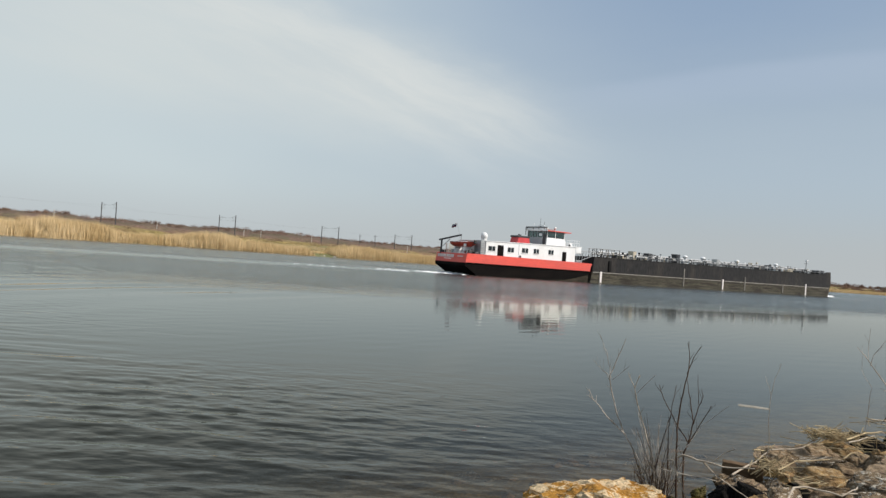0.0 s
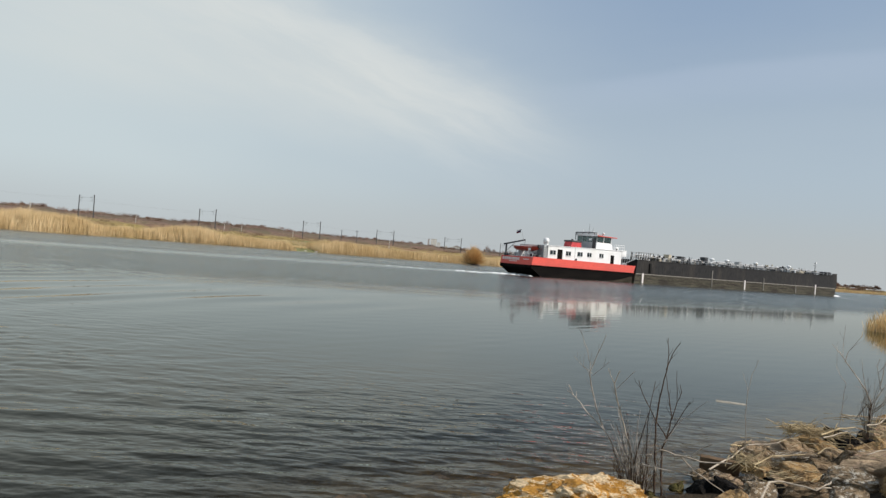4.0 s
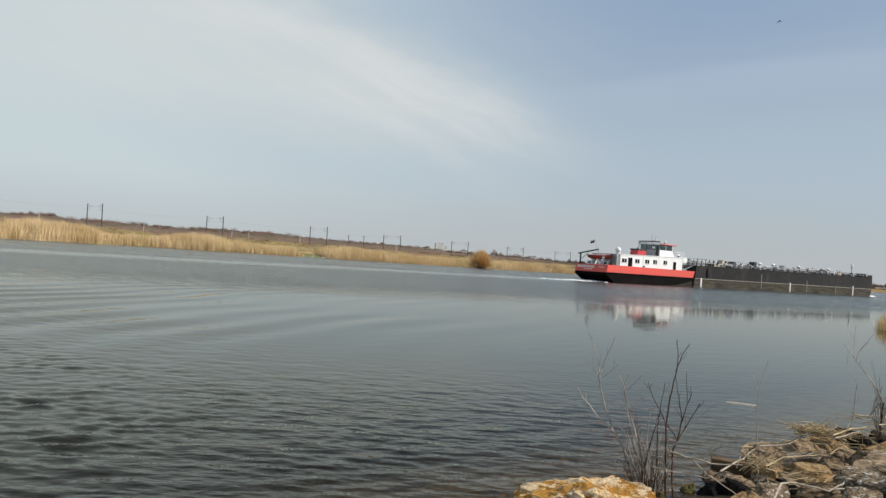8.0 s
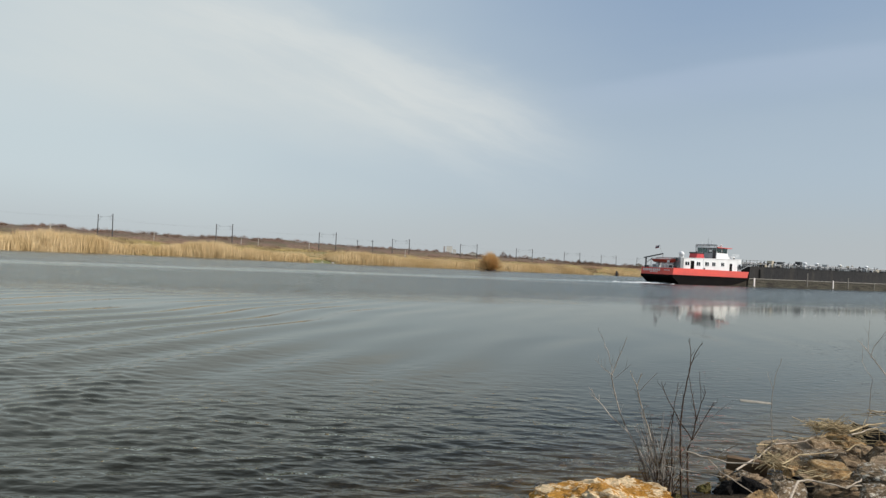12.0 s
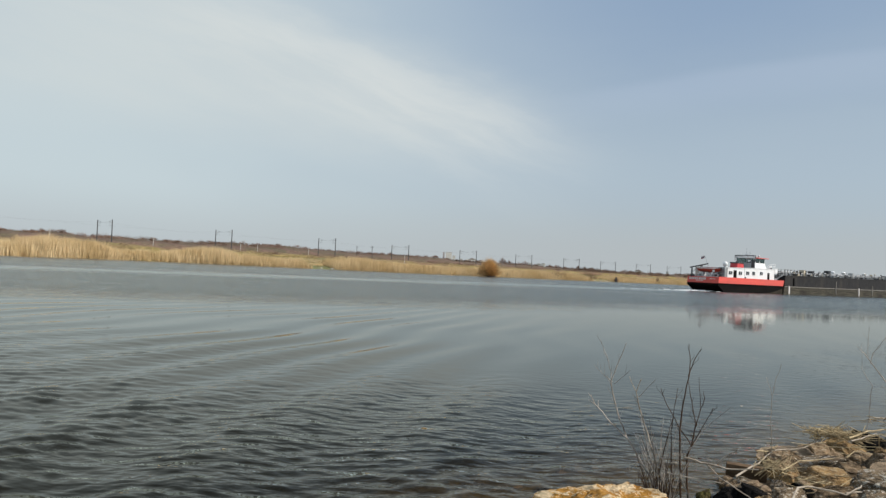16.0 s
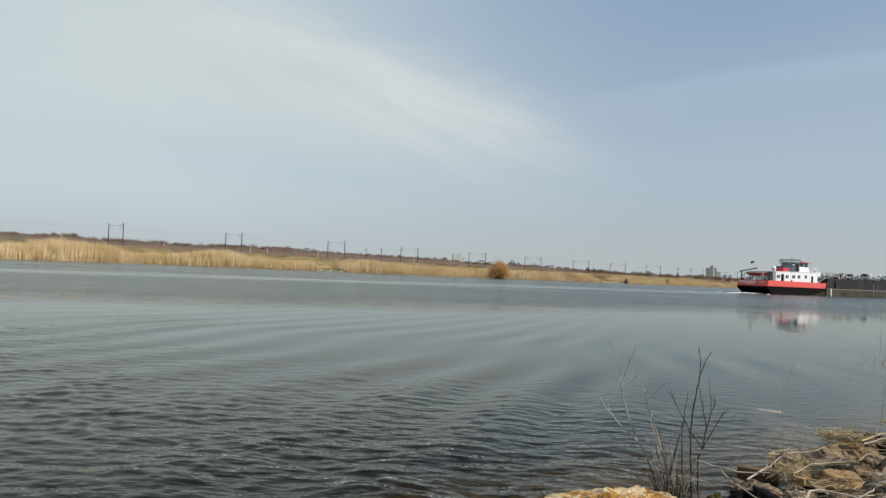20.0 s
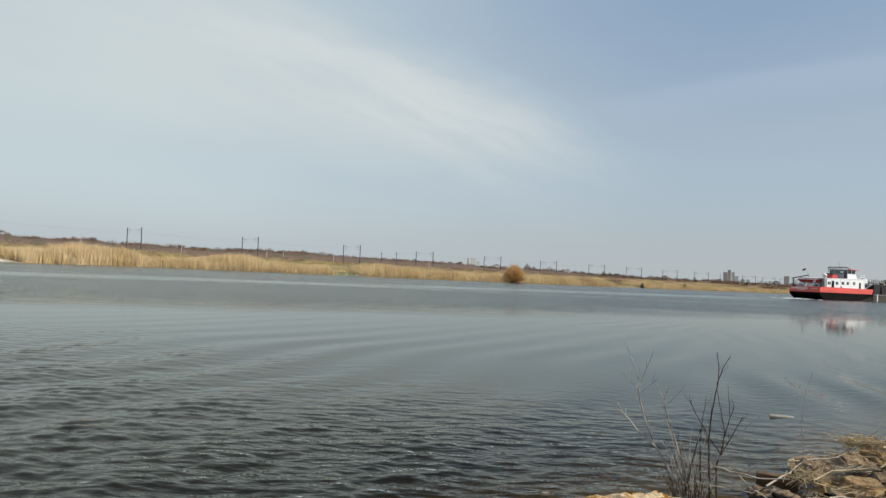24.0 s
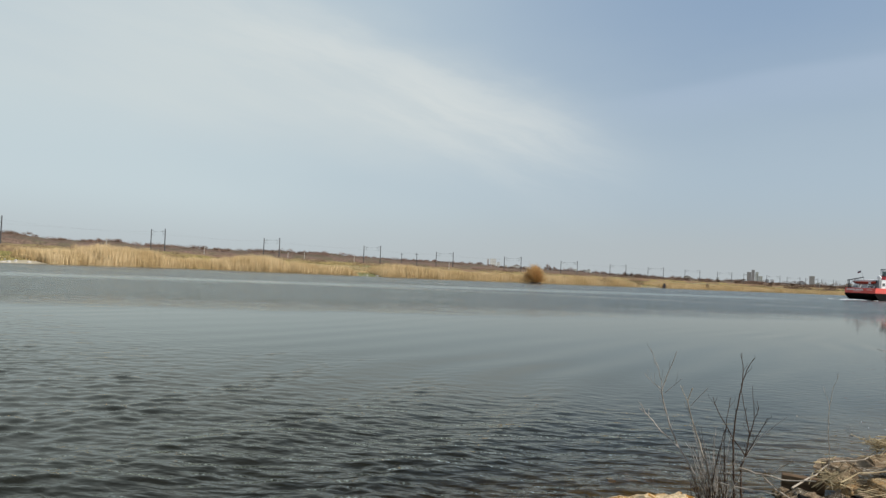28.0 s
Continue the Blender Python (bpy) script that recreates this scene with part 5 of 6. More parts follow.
# blocks of flats far off
for az, dist, w, el, m_, label in ((0.0, 2100, 5, 1.28, M_TOWER, "slim grey tower in the haze"), (0.42, 2000, 17, 1.30, M_PALE, "tall pale apartment block in the haze"), (0.85, 2050, 9, 1.05, M_PALE, "lower pale apartment block in the haze"), (20.07, 1900, 10, 1.08, M_TOWER, "tall grey apartment block in the haze"),
                                   (20.34, 1850, 7, 1.26, M_TOWER, "tallest grey apartment block in the haze"), (20.6, 1800, 7, 1.10, M_PALE, "tall pale apartment block in the haze"), (20.85, 1850, 9, 0.8, M_PALE, "lower pale apartment block in the haze"), (24.26, 1800, 11, 0.96, M_TOWER, "dark grey apartment block in the haze")):
    x, y = bearing(az, dist)
    building(az, dist, w, 14, height_at(el, dist) - ground_z(x, y), m_, 9, "apartment_block", False, label)


def build_bank_litter():
    """Roots and rubble under the willow, a stump, and pale stones on the landing place."""
    rnd = random.Random(31)
    me = bpy.data.meshes.new("pale_stone")
    bm = B()
    bmesh.ops.create_icosphere(bm, subdivisions=2, radius=1.0)
    for v in bm.verts:
        v.co *= 1 + 0.3 * noise.noise(v.co * 2.0)
    bm.to_mesh(me)
    bm.free()
    me.materials.append(M_PALEPOST)
    for a, d in [(rnd.uniform(911, 922), rnd.uniform(1.0, 9.0)) for _ in range(16)] + [(rnd.uniform(1021, 1027), rnd.uniform(0.5, 3)) for _ in range(5)] + [(rnd.uniform(1149, 1162), rnd.uniform(0.3, 3)) for _ in range(8)]:
        x, y = bank_at(a, d)
        ob = new("pale_stone", me)
        q = rnd.uniform(0.15, 0.45)
        ob.matrix_basis = pose(x, y, ground_z(x, y) + q * 0.3, 0, 0, rnd.uniform(0, 360)) @ Matrix.Diagonal((q * 1.3, q, q * 0.7, 1))
        tagged(ob, "pale stone on the sandy far bank", "stone", "pale bank stones")
    for az, d, ln, up, yaw in ((3.35, 262.5, 5.0, 0.9, 10), (3.75, 262.8, 4.0, 0.5, -15), (4.0, 263.2, 3.0, 0.7, 25)):
        x, y = bearing(az, d)
        ob = part("driftwood_log", limb(B(), [Vector((-ln / 2, 0, up)), Vector((-ln / 5, 0.2, up * 0.6)), Vector((ln / 4, 0, 0.2)), Vector((ln / 2, -0.2, -0.1))], 0.22, 0.34, 8), M_DARK)
        ob.matrix_basis = pose(x, y, 0.15, 0, 0, yaw)
        tagged(ob, "dark waterlogged log at the foot of the willow bush", "log", "stranded logs")
    x, y = bearing(14.0, 318.5)
    part_ob = part("tree_stump", limb(B(), [Vector((0, 0, -0.6)), Vector((0.05, 0, 0.9)), Vector((-0.05, 0.1, 1.9))], 0.42, 0.3, 9), M_DARK)
    part_ob.matrix_basis = pose(x, y, 0.25)
    tagged(part_ob, "dark broken tree stump at the water's edge", "stump")


def limb(bm, pts, r0, r1, seg=6):
    """One unbroken, tapered, bent round bar through the points."""
    n, rings, side = len(pts) - 1, [], None
    for i, p in enumerate(pts):
        d = (pts[min(i + 1, n)] - pts[max(i - 1, 0)]).normalized()
        side = d.orthogonal() if side is None else side - d * side.dot(d)
        side.normalize()
        up, r = d.cross(side), r0 + (r1 - r0) * i / n
        rings.append([bm.verts.new(p + (side * math.cos(6.2832 * k / seg) + up * math.sin(6.2832 * k / seg)) * r) for k in range(seg)])
    for a, b in zip(rings[:-1], rings[1:]):
        for k in range(seg):
            bm.faces.new((a[k], a[(k + 1) % seg], b[(k + 1) % seg], b[k]))
    bm.faces.new(rings[0][::-1])
    bm.faces.new(rings[-1])
    return bm


build_bank_litter()

# ---- near shore ----
def rock_material(name, base, dark, blotch, amount, rough=0.9, bump=0.05, fine=44.0):
    """Mottled stone: two tones, crusts of lichen with a shape of their own, grain and relief, no two stones alike."""
    m = bpy.data.materials.new(name)
    m.use_nodes = True
    nt = m.node_tree
    N, L = nt.nodes.new, nt.links.new
    p = nt.nodes["Principled BSDF"]
    p.inputs["Roughness"].default_value, p.inputs["Specular IOR Level"].default_value = rough, 0.15
    co, inf = N("ShaderNodeTexCoord"), N("ShaderNodeObjectInfo")
    shift = N("ShaderNodeVectorMath")
    shift.operation = "MULTIPLY_ADD"
    L(inf.outputs["Random"], shift.inputs[0])
    shift.inputs[1].default_value = (37.0, 53.0, 71.0)
    L(co.outputs["Object"], shift.inputs[2])

    def tex(scale, detail, rgh, a, b, c=0.0, d=1.0):
        n, r = N("ShaderNodeTexNoise"), N("ShaderNodeMapRange")
        L(shift.outputs[0], n.inputs["Vector"])
        n.inputs["Scale"].default_value, n.inputs["Detail"].default_value, n.inputs["Roughness"].default_value = scale, detail, rgh
        L(n.outputs[0], r.inputs[0])
        for q, v in enumerate((a, b, c, d)):
            r.inputs[q + 1].default_value = v
        return n.outputs[0], r.outputs[0]

    def mixed(fac, a, b):
        n = N("ShaderNodeMix")
        n.data_type = "RGBA"
        L(fac, n.inputs[0])
        for v, sck in ((a, n.inputs[6]), (b, n.inputs[7])):
            if isinstance(v, tuple):
                sck.default_value = (*v, 1)
            else:
                L(v, sck)
        return n.outputs[2]

    tone = tex(2.2, 8.0, 0.65, 0.40, 0.60)[1]
    raw2, crust = tex(5.2, 10.0, 0.76, 0.63 - amount * 0.16, 0.66 - amount * 0.16, 0.0, 0.9)
    raw3, grain = tex(fine, 4.0, 0.6, 0.3, 0.7, 0.62, 1.25)
    col = mixed(crust, mixed(tone, base, dark), blotch)
    mul = N("ShaderNodeVectorMath")
    mul.operation = "SCALE"
    L(col, mul.inputs[0]), L(grain, mul.inputs["Scale"])
    r3, mul2 = N("ShaderNodeMapRange"), N("ShaderNodeVectorMath")
    L(inf.outputs["Random"], r3.inputs[0])
    r3.inputs[3].default_value, r3.inputs[4].default_value = 0.75, 1.25
    mul2.operation = "SCALE"
    L(mul.outputs[0], mul2.inputs[0]), L(r3.outputs[0], mul2.inputs["Scale"])
    L(mul2.outputs[0], p.inputs["Base Color"])
    add = N("ShaderNodeMath")
    add.operation = "MULTIPLY_ADD"
    L(raw3, add.inputs[0])
    add.inputs[1].default_value = 0.35
    L(raw2, add.inputs[2])
    b = N("ShaderNodeBump")
    b.inputs["Strength"].default_value, b.inputs["Distance"].default_value = 0.9, bump
    L(add.outputs[0], b.inputs["Height"])
    L(b.outputs[0], p.inputs["Normal"])
    return m


M_ROCK = rock_material("grey_brown_stone", (0.42, 0.30, 0.18), (0.13, 0.092, 0.058), (0.50, 0.43, 0.32), 0.45)
M_ROCKPALE = rock_material("stone_with_white_lichen", (0.34, 0.25, 0.155), (0.10, 0.075, 0.05), (0.66, 0.61, 0.51), 0.62)
M_ROCKRUST = rock_material("ochre_stained_stone", (0.50, 0.32, 0.14), (0.20, 0.13, 0.07), (0.46, 0.36, 0.22), 0.55)
M_ROCKTAN = rock_material("tan_mud_coated_stone", (0.46, 0.345, 0.225), (0.26, 0.19, 0.12), (0.50, 0.31, 0.23), 0.35)
M_ROCKMOSS = rock_material("olive_mossy_stone", (0.12, 0.11, 0.035), (0.07, 0.055, 0.03), (0.30, 0.24, 0.10), 0.4)
M_ROCKWHITE = rock_material("white_stone", (0.62, 0.58, 0.50), (0.42, 0.38, 0.31), (0.70, 0.67, 0.60), 0.4)
# near black: the shade of the gaps put into stone colour, besides one dark boulder
M_ROCKDARK = rock_material("dark_stone_gap_shade", (0.010, 0.008, 0.006), (0.006, 0.005, 0.004), (0.03, 0.024, 0.017), 0.3, 0.8)
M_LICHEN = rock_material("orange_lichen_stone", (0.62, 0.32, 0.065), (0.44, 0.225, 0.055), (0.85, 0.68, 0.44), 0.85, 0.9, 0.04, 30.0)
M_STRAW = mat("dead_reed_straw", (0.50, 0.40, 0.24), 0.85, var=0.3, scale=3, fine=20, second=(0.34, 0.26, 0.15), island=0.35, spec=0.1)
M_BARK = mat("grey_twig_bark", (0.56, 0.50, 0.43), 0.85, var=0.3, scale=5, fine=40, second=(0.24, 0.20, 0.16), spec=0.1)
M_TWIG = mat("reddish_twigs", (0.095, 0.062, 0.042), 0.85, var=0.3, scale=5, fine=40, spec=0.1)
M_PALEBARK = mat("bleached_driftwood", (0.46, 0.40, 0.32), 0.85, var=0.25, scale=4, fine=30, second=(0.30, 0.25, 0.19), spec=0.1)


def rock_mesh(seed, material, level=4, edge=6.0, rough=0.11):
    """A quarried block with worn corners: a rounded box, a few broken facets, swells and chips."""
    bm = B()
    bmesh.ops.create_icosphere(bm, subdivisions=level, radius=1.0)
    r = random.Random(seed)
    cuts = [(Vector((r.gauss(0, 1), r.gauss(0, 1), r.gauss(0.35, 0.5))).normalized(), r.uniform(0.50, 0.92)) for _ in range(16)]
    sx, sy = r.uniform(-0.22, 0.22), r.uniform(-0.22, 0.22)
    taper = r.uniform(0.02, 0.22)
    s = r.uniform(0, 50)
    for v in bm.verts:
        q = v.co.copy()
        k = (abs(q.x) ** edge + abs(q.y) ** edge + abs(q.z) ** edge) ** (-1.0 / edge)
        c = q * k
        for n, d in cuts:
            o = c.dot(n)
            if o > d:
                c -= n * (o - d) * 0.98
        c += q * (noise.noise(q * 1.3 + Vector((s, 0, 0))) * rough + noise.noise(q * 3.4 + Vector((0, s, 0))) * rough * 0.55 + noise.noise(q * 8 + Vector((0, 0, s))) * rough * 0.46 + noise.noise(q * 19 + Vector((s, s, 0))) * rough * 0.24)
        w = 1 - taper * max(0.0, c.z)
        v.co = Vector((c.x * w + sx * c.z, c.y * w + sy * c.z, c.z))
    me = bpy.data.meshes.new("stone")
    bm.to_mesh(me)
    bm.free()
    me.materials.append(material)
    me.polygons.foreach_set("use_smooth", [True] * len(me.polygons))
    me.set_sharp_from_angle(angle=radians(26))
    return me


KINDS = {"grey": (M_ROCK, "grey-brown angular stone on the shore"), "pale": (M_ROCKPALE, "dark stone with white lichen crusts on the shore"), "rust": (M_ROCKRUST, "ochre-stained angular stone on the shore"),
         "tan": (M_ROCKTAN, "tan mud-coated slab of stone on the shore"), "moss": (M_ROCKMOSS, "small olive mossy stone at the water's edge"), "white": (M_ROCKWHITE, "small white stone among the shore blocks"),
         "dark": (M_ROCKDARK, "near-black stone among the shore blocks, mostly painted shade of the gaps")}
SHAPES = {k: [rock_mesh(17 * i + len(k) * 3 + ord(k[0]), m, 5, 8.0) for i in range(4)] for k, (m, _) in KINDS.items()}
SMALLS = [rock_mesh(80 + i, (M_ROCK, M_ROCKTAN, M_ROCKPALE, M_ROCKRUST)[i % 4], 2) for i in range(8)]


def stone(me, x, y, z, sx, sy, sz, yaw, tilt=0.0, label="grey-brown angular stone on the shore", group="shore stones"):
    ob = new("stone", me)
    ob.matrix_basis = pose(x, y, z, tilt, tilt * 0.6, yaw) @ Matrix.Diagonal((sx, sy, sz, 1))
    return tagged(ob, label, "stone", group)


stone(rock_mesh(41, M_LICHEN, 6, 2.6, 0.20), 1.72, 7.0, 0.0, 1.04, 0.48, 0.46, 174, 2, "large stone covered with orange and pale lichen", "")


def shore_point(a, inland):
    """a metres along the near shore from its reference point, inland from the water."""
    t = Vector((SHORE_N.y, -SHORE_N.x, 0))
    p = SHORE_P + t * a - SHORE_N * inland
    return p.x, p.y


# the large blocks: kind, x, y, width, depth, height above the ground, turn; most "dark" ones stand in for shade in the
# gaps
BLOCKS = (("rust", 4.58, 8.22, 0.86, 0.50, 0.24, -14), ("pale", 3.86, 7.58, 0.62, 0.40, 0.22, 10), ("pale", 4.80, 7.42, 0.66, 0.52, 0.30, -30), ("tan", 6.15, 8.75, 1.10, 0.95, 0.28, -12),
          ("tan", 5.52, 8.28, 0.82, 0.62, 0.22, -25), ("grey", 5.32, 8.88, 0.80, 0.40, 0.22, -20), ("pale", 5.20, 9.52, 1.10, 0.62, 0.28, -22), ("grey", 4.78, 9.62, 0.80, 0.56, 0.27, -35), ("tan", 5.05, 10.05, 0.95, 0.60, 0.30, -20), ("grey", 5.66, 10.25, 0.95, 0.60, 0.30, -28), ("rust", 6.25, 10.7, 0.8, 0.5, 0.27, -30),
          ("tan", 3.78, 8.30, 0.56, 0.34, 0.17, -8), ("moss", 3.12, 8.12, 0.32, 0.24, 0.14, 10), ("dark", 6.92, 11.0, 0.62, 0.40, 0.26, -30), ("tan", 7.50, 11.0, 0.84, 0.50, 0.26, -22),
          ("white", 6.48, 9.95, 0.25, 0.18, 0.14, 15), ("grey", 5.88, 9.12, 0.50, 0.36, 0.22, 8), ("rust", 3.50, 7.36, 0.52, 0.34, 0.17, 12), ("grey", 4.32, 7.46, 0.58, 0.36, 0.20, -18),
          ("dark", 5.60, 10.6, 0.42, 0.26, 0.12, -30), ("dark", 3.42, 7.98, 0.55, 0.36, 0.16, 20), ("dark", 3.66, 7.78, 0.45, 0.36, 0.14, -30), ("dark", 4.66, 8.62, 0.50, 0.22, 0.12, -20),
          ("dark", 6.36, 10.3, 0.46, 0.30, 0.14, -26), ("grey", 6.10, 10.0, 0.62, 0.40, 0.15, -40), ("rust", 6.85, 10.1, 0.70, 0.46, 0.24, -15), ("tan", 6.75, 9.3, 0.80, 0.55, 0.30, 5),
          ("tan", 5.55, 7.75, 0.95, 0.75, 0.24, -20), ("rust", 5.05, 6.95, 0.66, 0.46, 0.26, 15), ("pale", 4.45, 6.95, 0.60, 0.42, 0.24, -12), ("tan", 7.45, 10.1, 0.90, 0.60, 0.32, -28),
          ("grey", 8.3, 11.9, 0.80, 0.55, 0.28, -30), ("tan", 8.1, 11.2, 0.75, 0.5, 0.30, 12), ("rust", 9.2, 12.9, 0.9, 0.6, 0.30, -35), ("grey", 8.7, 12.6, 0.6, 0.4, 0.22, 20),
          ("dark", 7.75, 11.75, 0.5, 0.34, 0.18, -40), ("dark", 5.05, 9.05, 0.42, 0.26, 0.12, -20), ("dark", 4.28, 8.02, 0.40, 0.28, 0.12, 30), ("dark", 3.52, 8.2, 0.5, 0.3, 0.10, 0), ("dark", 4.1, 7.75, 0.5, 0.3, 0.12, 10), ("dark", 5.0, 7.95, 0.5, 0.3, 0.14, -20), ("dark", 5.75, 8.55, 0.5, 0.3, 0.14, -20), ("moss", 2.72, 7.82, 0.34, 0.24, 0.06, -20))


def build_stones():
    r = random.Random(21)
    for i, (kind, x, y, w, d, h_, yaw) in enumerate(BLOCKS):
        hz = (h_ + 0.16) / 2
        stone(SHAPES[kind][i % 4], x, y, ground_z(x, y) - 0.16 + hz, w * 0.50, d * 0.54, hz, yaw + r.uniform(-5, 5), r.uniform(-11, 11), KINDS[kind][1])
    for i in range(90):
        a, d = r.uniform(0.7, 10.0), r.uniform(-0.3, 3.4)
        x, y = shore_point(a, d)
        s = r.choice((r.uniform(0.025, 0.06), r.uniform(0.05, 0.11)))
        stone(SMALLS[i % 8], x, y, ground_z(x, y) + s * 0.2, s * r.uniform(0.9, 1.5), s * r.uniform(0.8, 1.2), s * r.uniform(0.5, 0.8), r.uniform(0, 360), r.uniform(-15, 15), "small broken stone between the shore blocks", "rubble")
    for i in range(62):
        a, d = r.uniform(0.9, 9.5), r.uniform(0.1, 3.0)
        x, y = shore_point(a, d)
        s = r.uniform(0.08, 0.20)
        # the "dark" ones among these add more painted gap shade
        kind = r.choice(("dark", "grey", "tan", "grey", "rust", "pale", "tan"))
        stone(SHAPES[kind][i % 4], x, y, ground_z(x, y) + s * 0.1, s * r.uniform(0.9, 1.5), s * r.uniform(0.8, 1.2), s * r.uniform(0.5, 0.9), r.uniform(0, 360), r.uniform(-28, 28), KINDS[kind][1])
    # stones under water by the shore
    stone(SHAPES["tan"][1], 0.75, 7.05, -0.17, 0.62, 0.34, 0.12, 12, 2, "pale brown stone lying under the shallow water", "sunken stones")
    for i in range(34):
        a, d = r.uniform(-3.2, 3.4), -r.uniform(0.2, 2.4)
        x, y = shore_point(a, d)
        s = r.uniform(0.12, 0.36)
        stone(SHAPES[("tan", "grey", "pale")[i % 3]][i % 4], x, y, min(ground_z(x, y), -0.05) - s * 0.20, s, s * 0.8, s * 0.4, r.uniform(0, 360), 0, "brown stone lying under the shallow water", "sunken stones")


build_stones()


def shrub_stem(parent, pts, r0=0.010, r1=0.004, material=None, depth=0.0, seed=0, twigs=0.5):
    """One bent stem; pts are centimetres across and up, with a wandering depth; fine twigs fork off towards its tip."""
    r = random.Random(seed + len(pts) * 7 + int(pts[-1][0] * 3 + pts[-1][1]))
    d, out = depth, []
    for i, (x, z) in enumerate(pts):
        out.append(Vector((x / 100, d, z / 100)))
        d += r.uniform(-0.035, 0.035)
    fine = []
    for a, b in zip(out[:-1], out[1:]):
        for j in range(3):
            fine.append(a.lerp(b, j / 3) + Vector((r.uniform(-1, 1), r.uniform(-1, 1), r.uniform(-1, 1))) * 0.005)
    fine.append(out[-1])
    material = material or M_BARK
    stem = part("stem", limb(B(), fine, r0, r1), material, parent)
    for i in range(2, len(fine) - 1):
        if r.random() < twigs:
            a = fine[i]
            d = (fine[i + 1] - fine[i - 1]).normalized() + Vector((r.choice((-1, 1)) * r.uniform(0.3, 0.9), r.uniform(-0.5, 0.5), r.uniform(0.0, 0.5)))
            ln = r.uniform(0.03, 0.13)
            q = a + d.normalized() * ln
            tip = q + Vector((r.uniform(-0.3, 0.3), 0, 0.8)) * ln * 0.4
            part("twig", limb(B(), [a, a.lerp(q, 0.6) + Vector((0, 0, 0.004)), q, tip], min(r1, 0.0035), 0.0013, 4), material, stem)


def build_shrub():
    s = thing("bare_shrub", "leafless grey-brown shrub with thin forked stems at the water's edge", "shrub", m=pose(2.62, 7.9, 0, 0, 0, -18))
    st = lambda pts, r0=0.010, r1=0.004, m=None, d=0.0, tw=0.5: shrub_stem(s, pts, r0, r1, m, d, 0, tw)
    st([(-6, 4), (-16, 23), (-44, 65), (-53, 85), (-61, 111), (-64, 128), (-56, 153), (-49, 174)], 0.013, 0.003)
    st([(-64, 128), (-65, 138), (-70, 155), (-79, 175)], 0.004, 0.002)
    st([(-62, 127), (-72, 133), (-84, 145)], 0.0035, 0.002)
    st([(-61, 125), (-43, 143)], 0.0035, 0.002)
    st([(-44, 65), (-63, 80), (-78, 96), (-82, 99), (-87, 110)], 0.008, 0.003)
    st([(-78, 96), (-78, 104)], 0.004, 0.002)
    st([(-3, 10), (-15, 53), (-25, 82), (-33, 105), (-36, 118), (-31, 134)], 0.010, 0.004, M_PALEBARK)
    st([(-36, 118), (-44, 135)], 0.005, 0.003, M_PALEBARK)
    st([(-33, 113), (-14, 136)], 0.004, 0.002)
    st([(18, -4), (14, 47), (13, 80), (15, 111), (20, 141), (21, 158), (19, 178)], 0.012, 0.003, M_TWIG)
    st([(20, 141), (25, 160), (32, 173)], 0.006, 0.003, M_TWIG)
    st([(25, -4), (23, 26), (22, 52), (27, 69), (30, 89), (25, 112), (20, 135)], 0.012, 0.003, M_TWIG)
    st([(30, 86), (34, 107), (38, 120)], 0.006, 0.003, M_TWIG)
    st([(34, 108), (31, 142)], 0.004, 0.002, M_TWIG)
    st([(38, 117), (36, 127)], 0.004, 0.002, M_TWIG)
    st([(26, 64), (14, 82), (3, 99), (-6, 116), (-9, 125)], 0.007, 0.003, M_TWIG)
    st([(23, 59), (40, 87), (66, 112)], 0.006, 0.002)
    st([(26, 64), (34, 80), (43, 98), (47, 109)], 0.006, 0.003, M_TWIG)
    st([(-10, 14), (0, 69), (5, 93), (9, 127)], 0.006, 0.003, M_TWIG)
    st([(6, 30), (4, 79), (6, 94)], 0.005, 0.003, M_TWIG)
    # pale branches bent down over the stones
    st([(15, 49), (20, 54), (36, 51), (52, 50), (67, 47), (94, 51)], 0.013, 0.007, M_PALEBARK, -0.1, 0.15)
    st([(52, 51), (63, 61), (74, 68)], 0.009, 0.004, M_PALEBARK, -0.1, 0.3)
    st([(41, 50), (56, 37), (75, 26), (90, 18)], 0.009, 0.005, M_PALEBARK, -0.1, 0.2)
    st([(5, 45), (11, 47), (17, 28), (30, 3)], 0.010, 0.007, M_PALEBARK, -0.1, 0.1)
    st([(-4, 35), (25, 33), (57, 32)], 0.008, 0.005, M_PALEBARK, -0.1, 0.15)
    r = random.Random(9)
    for i in range(26):
        x = r.uniform(-26, 16)
        h_ = r.uniform(50, 96)
        st([(x * 0.5, 2), (x * 0.8 + r.uniform(-4, 4), h_ * 0.5), (x * 1.2 + r.uniform(-9, 9), h_)], 0.0042, 0.0016, M_BARK if i % 3 else M_TWIG, r.uniform(-0.12, 0.2), 0.7)
    for i in range(60):
        x = r.uniform(-30, 14)
        h_ = r.uniform(18, 52)
        st([(x * 0.7, 1), (x + r.uniform(-4, 4), h_ * 0.5), (x * 1.2 + r.uniform(-8, 8), h_)], 0.0036, 0.0015, M_TWIG, r.uniform(-0.18, 0.2), 0.4)


build_shrub()


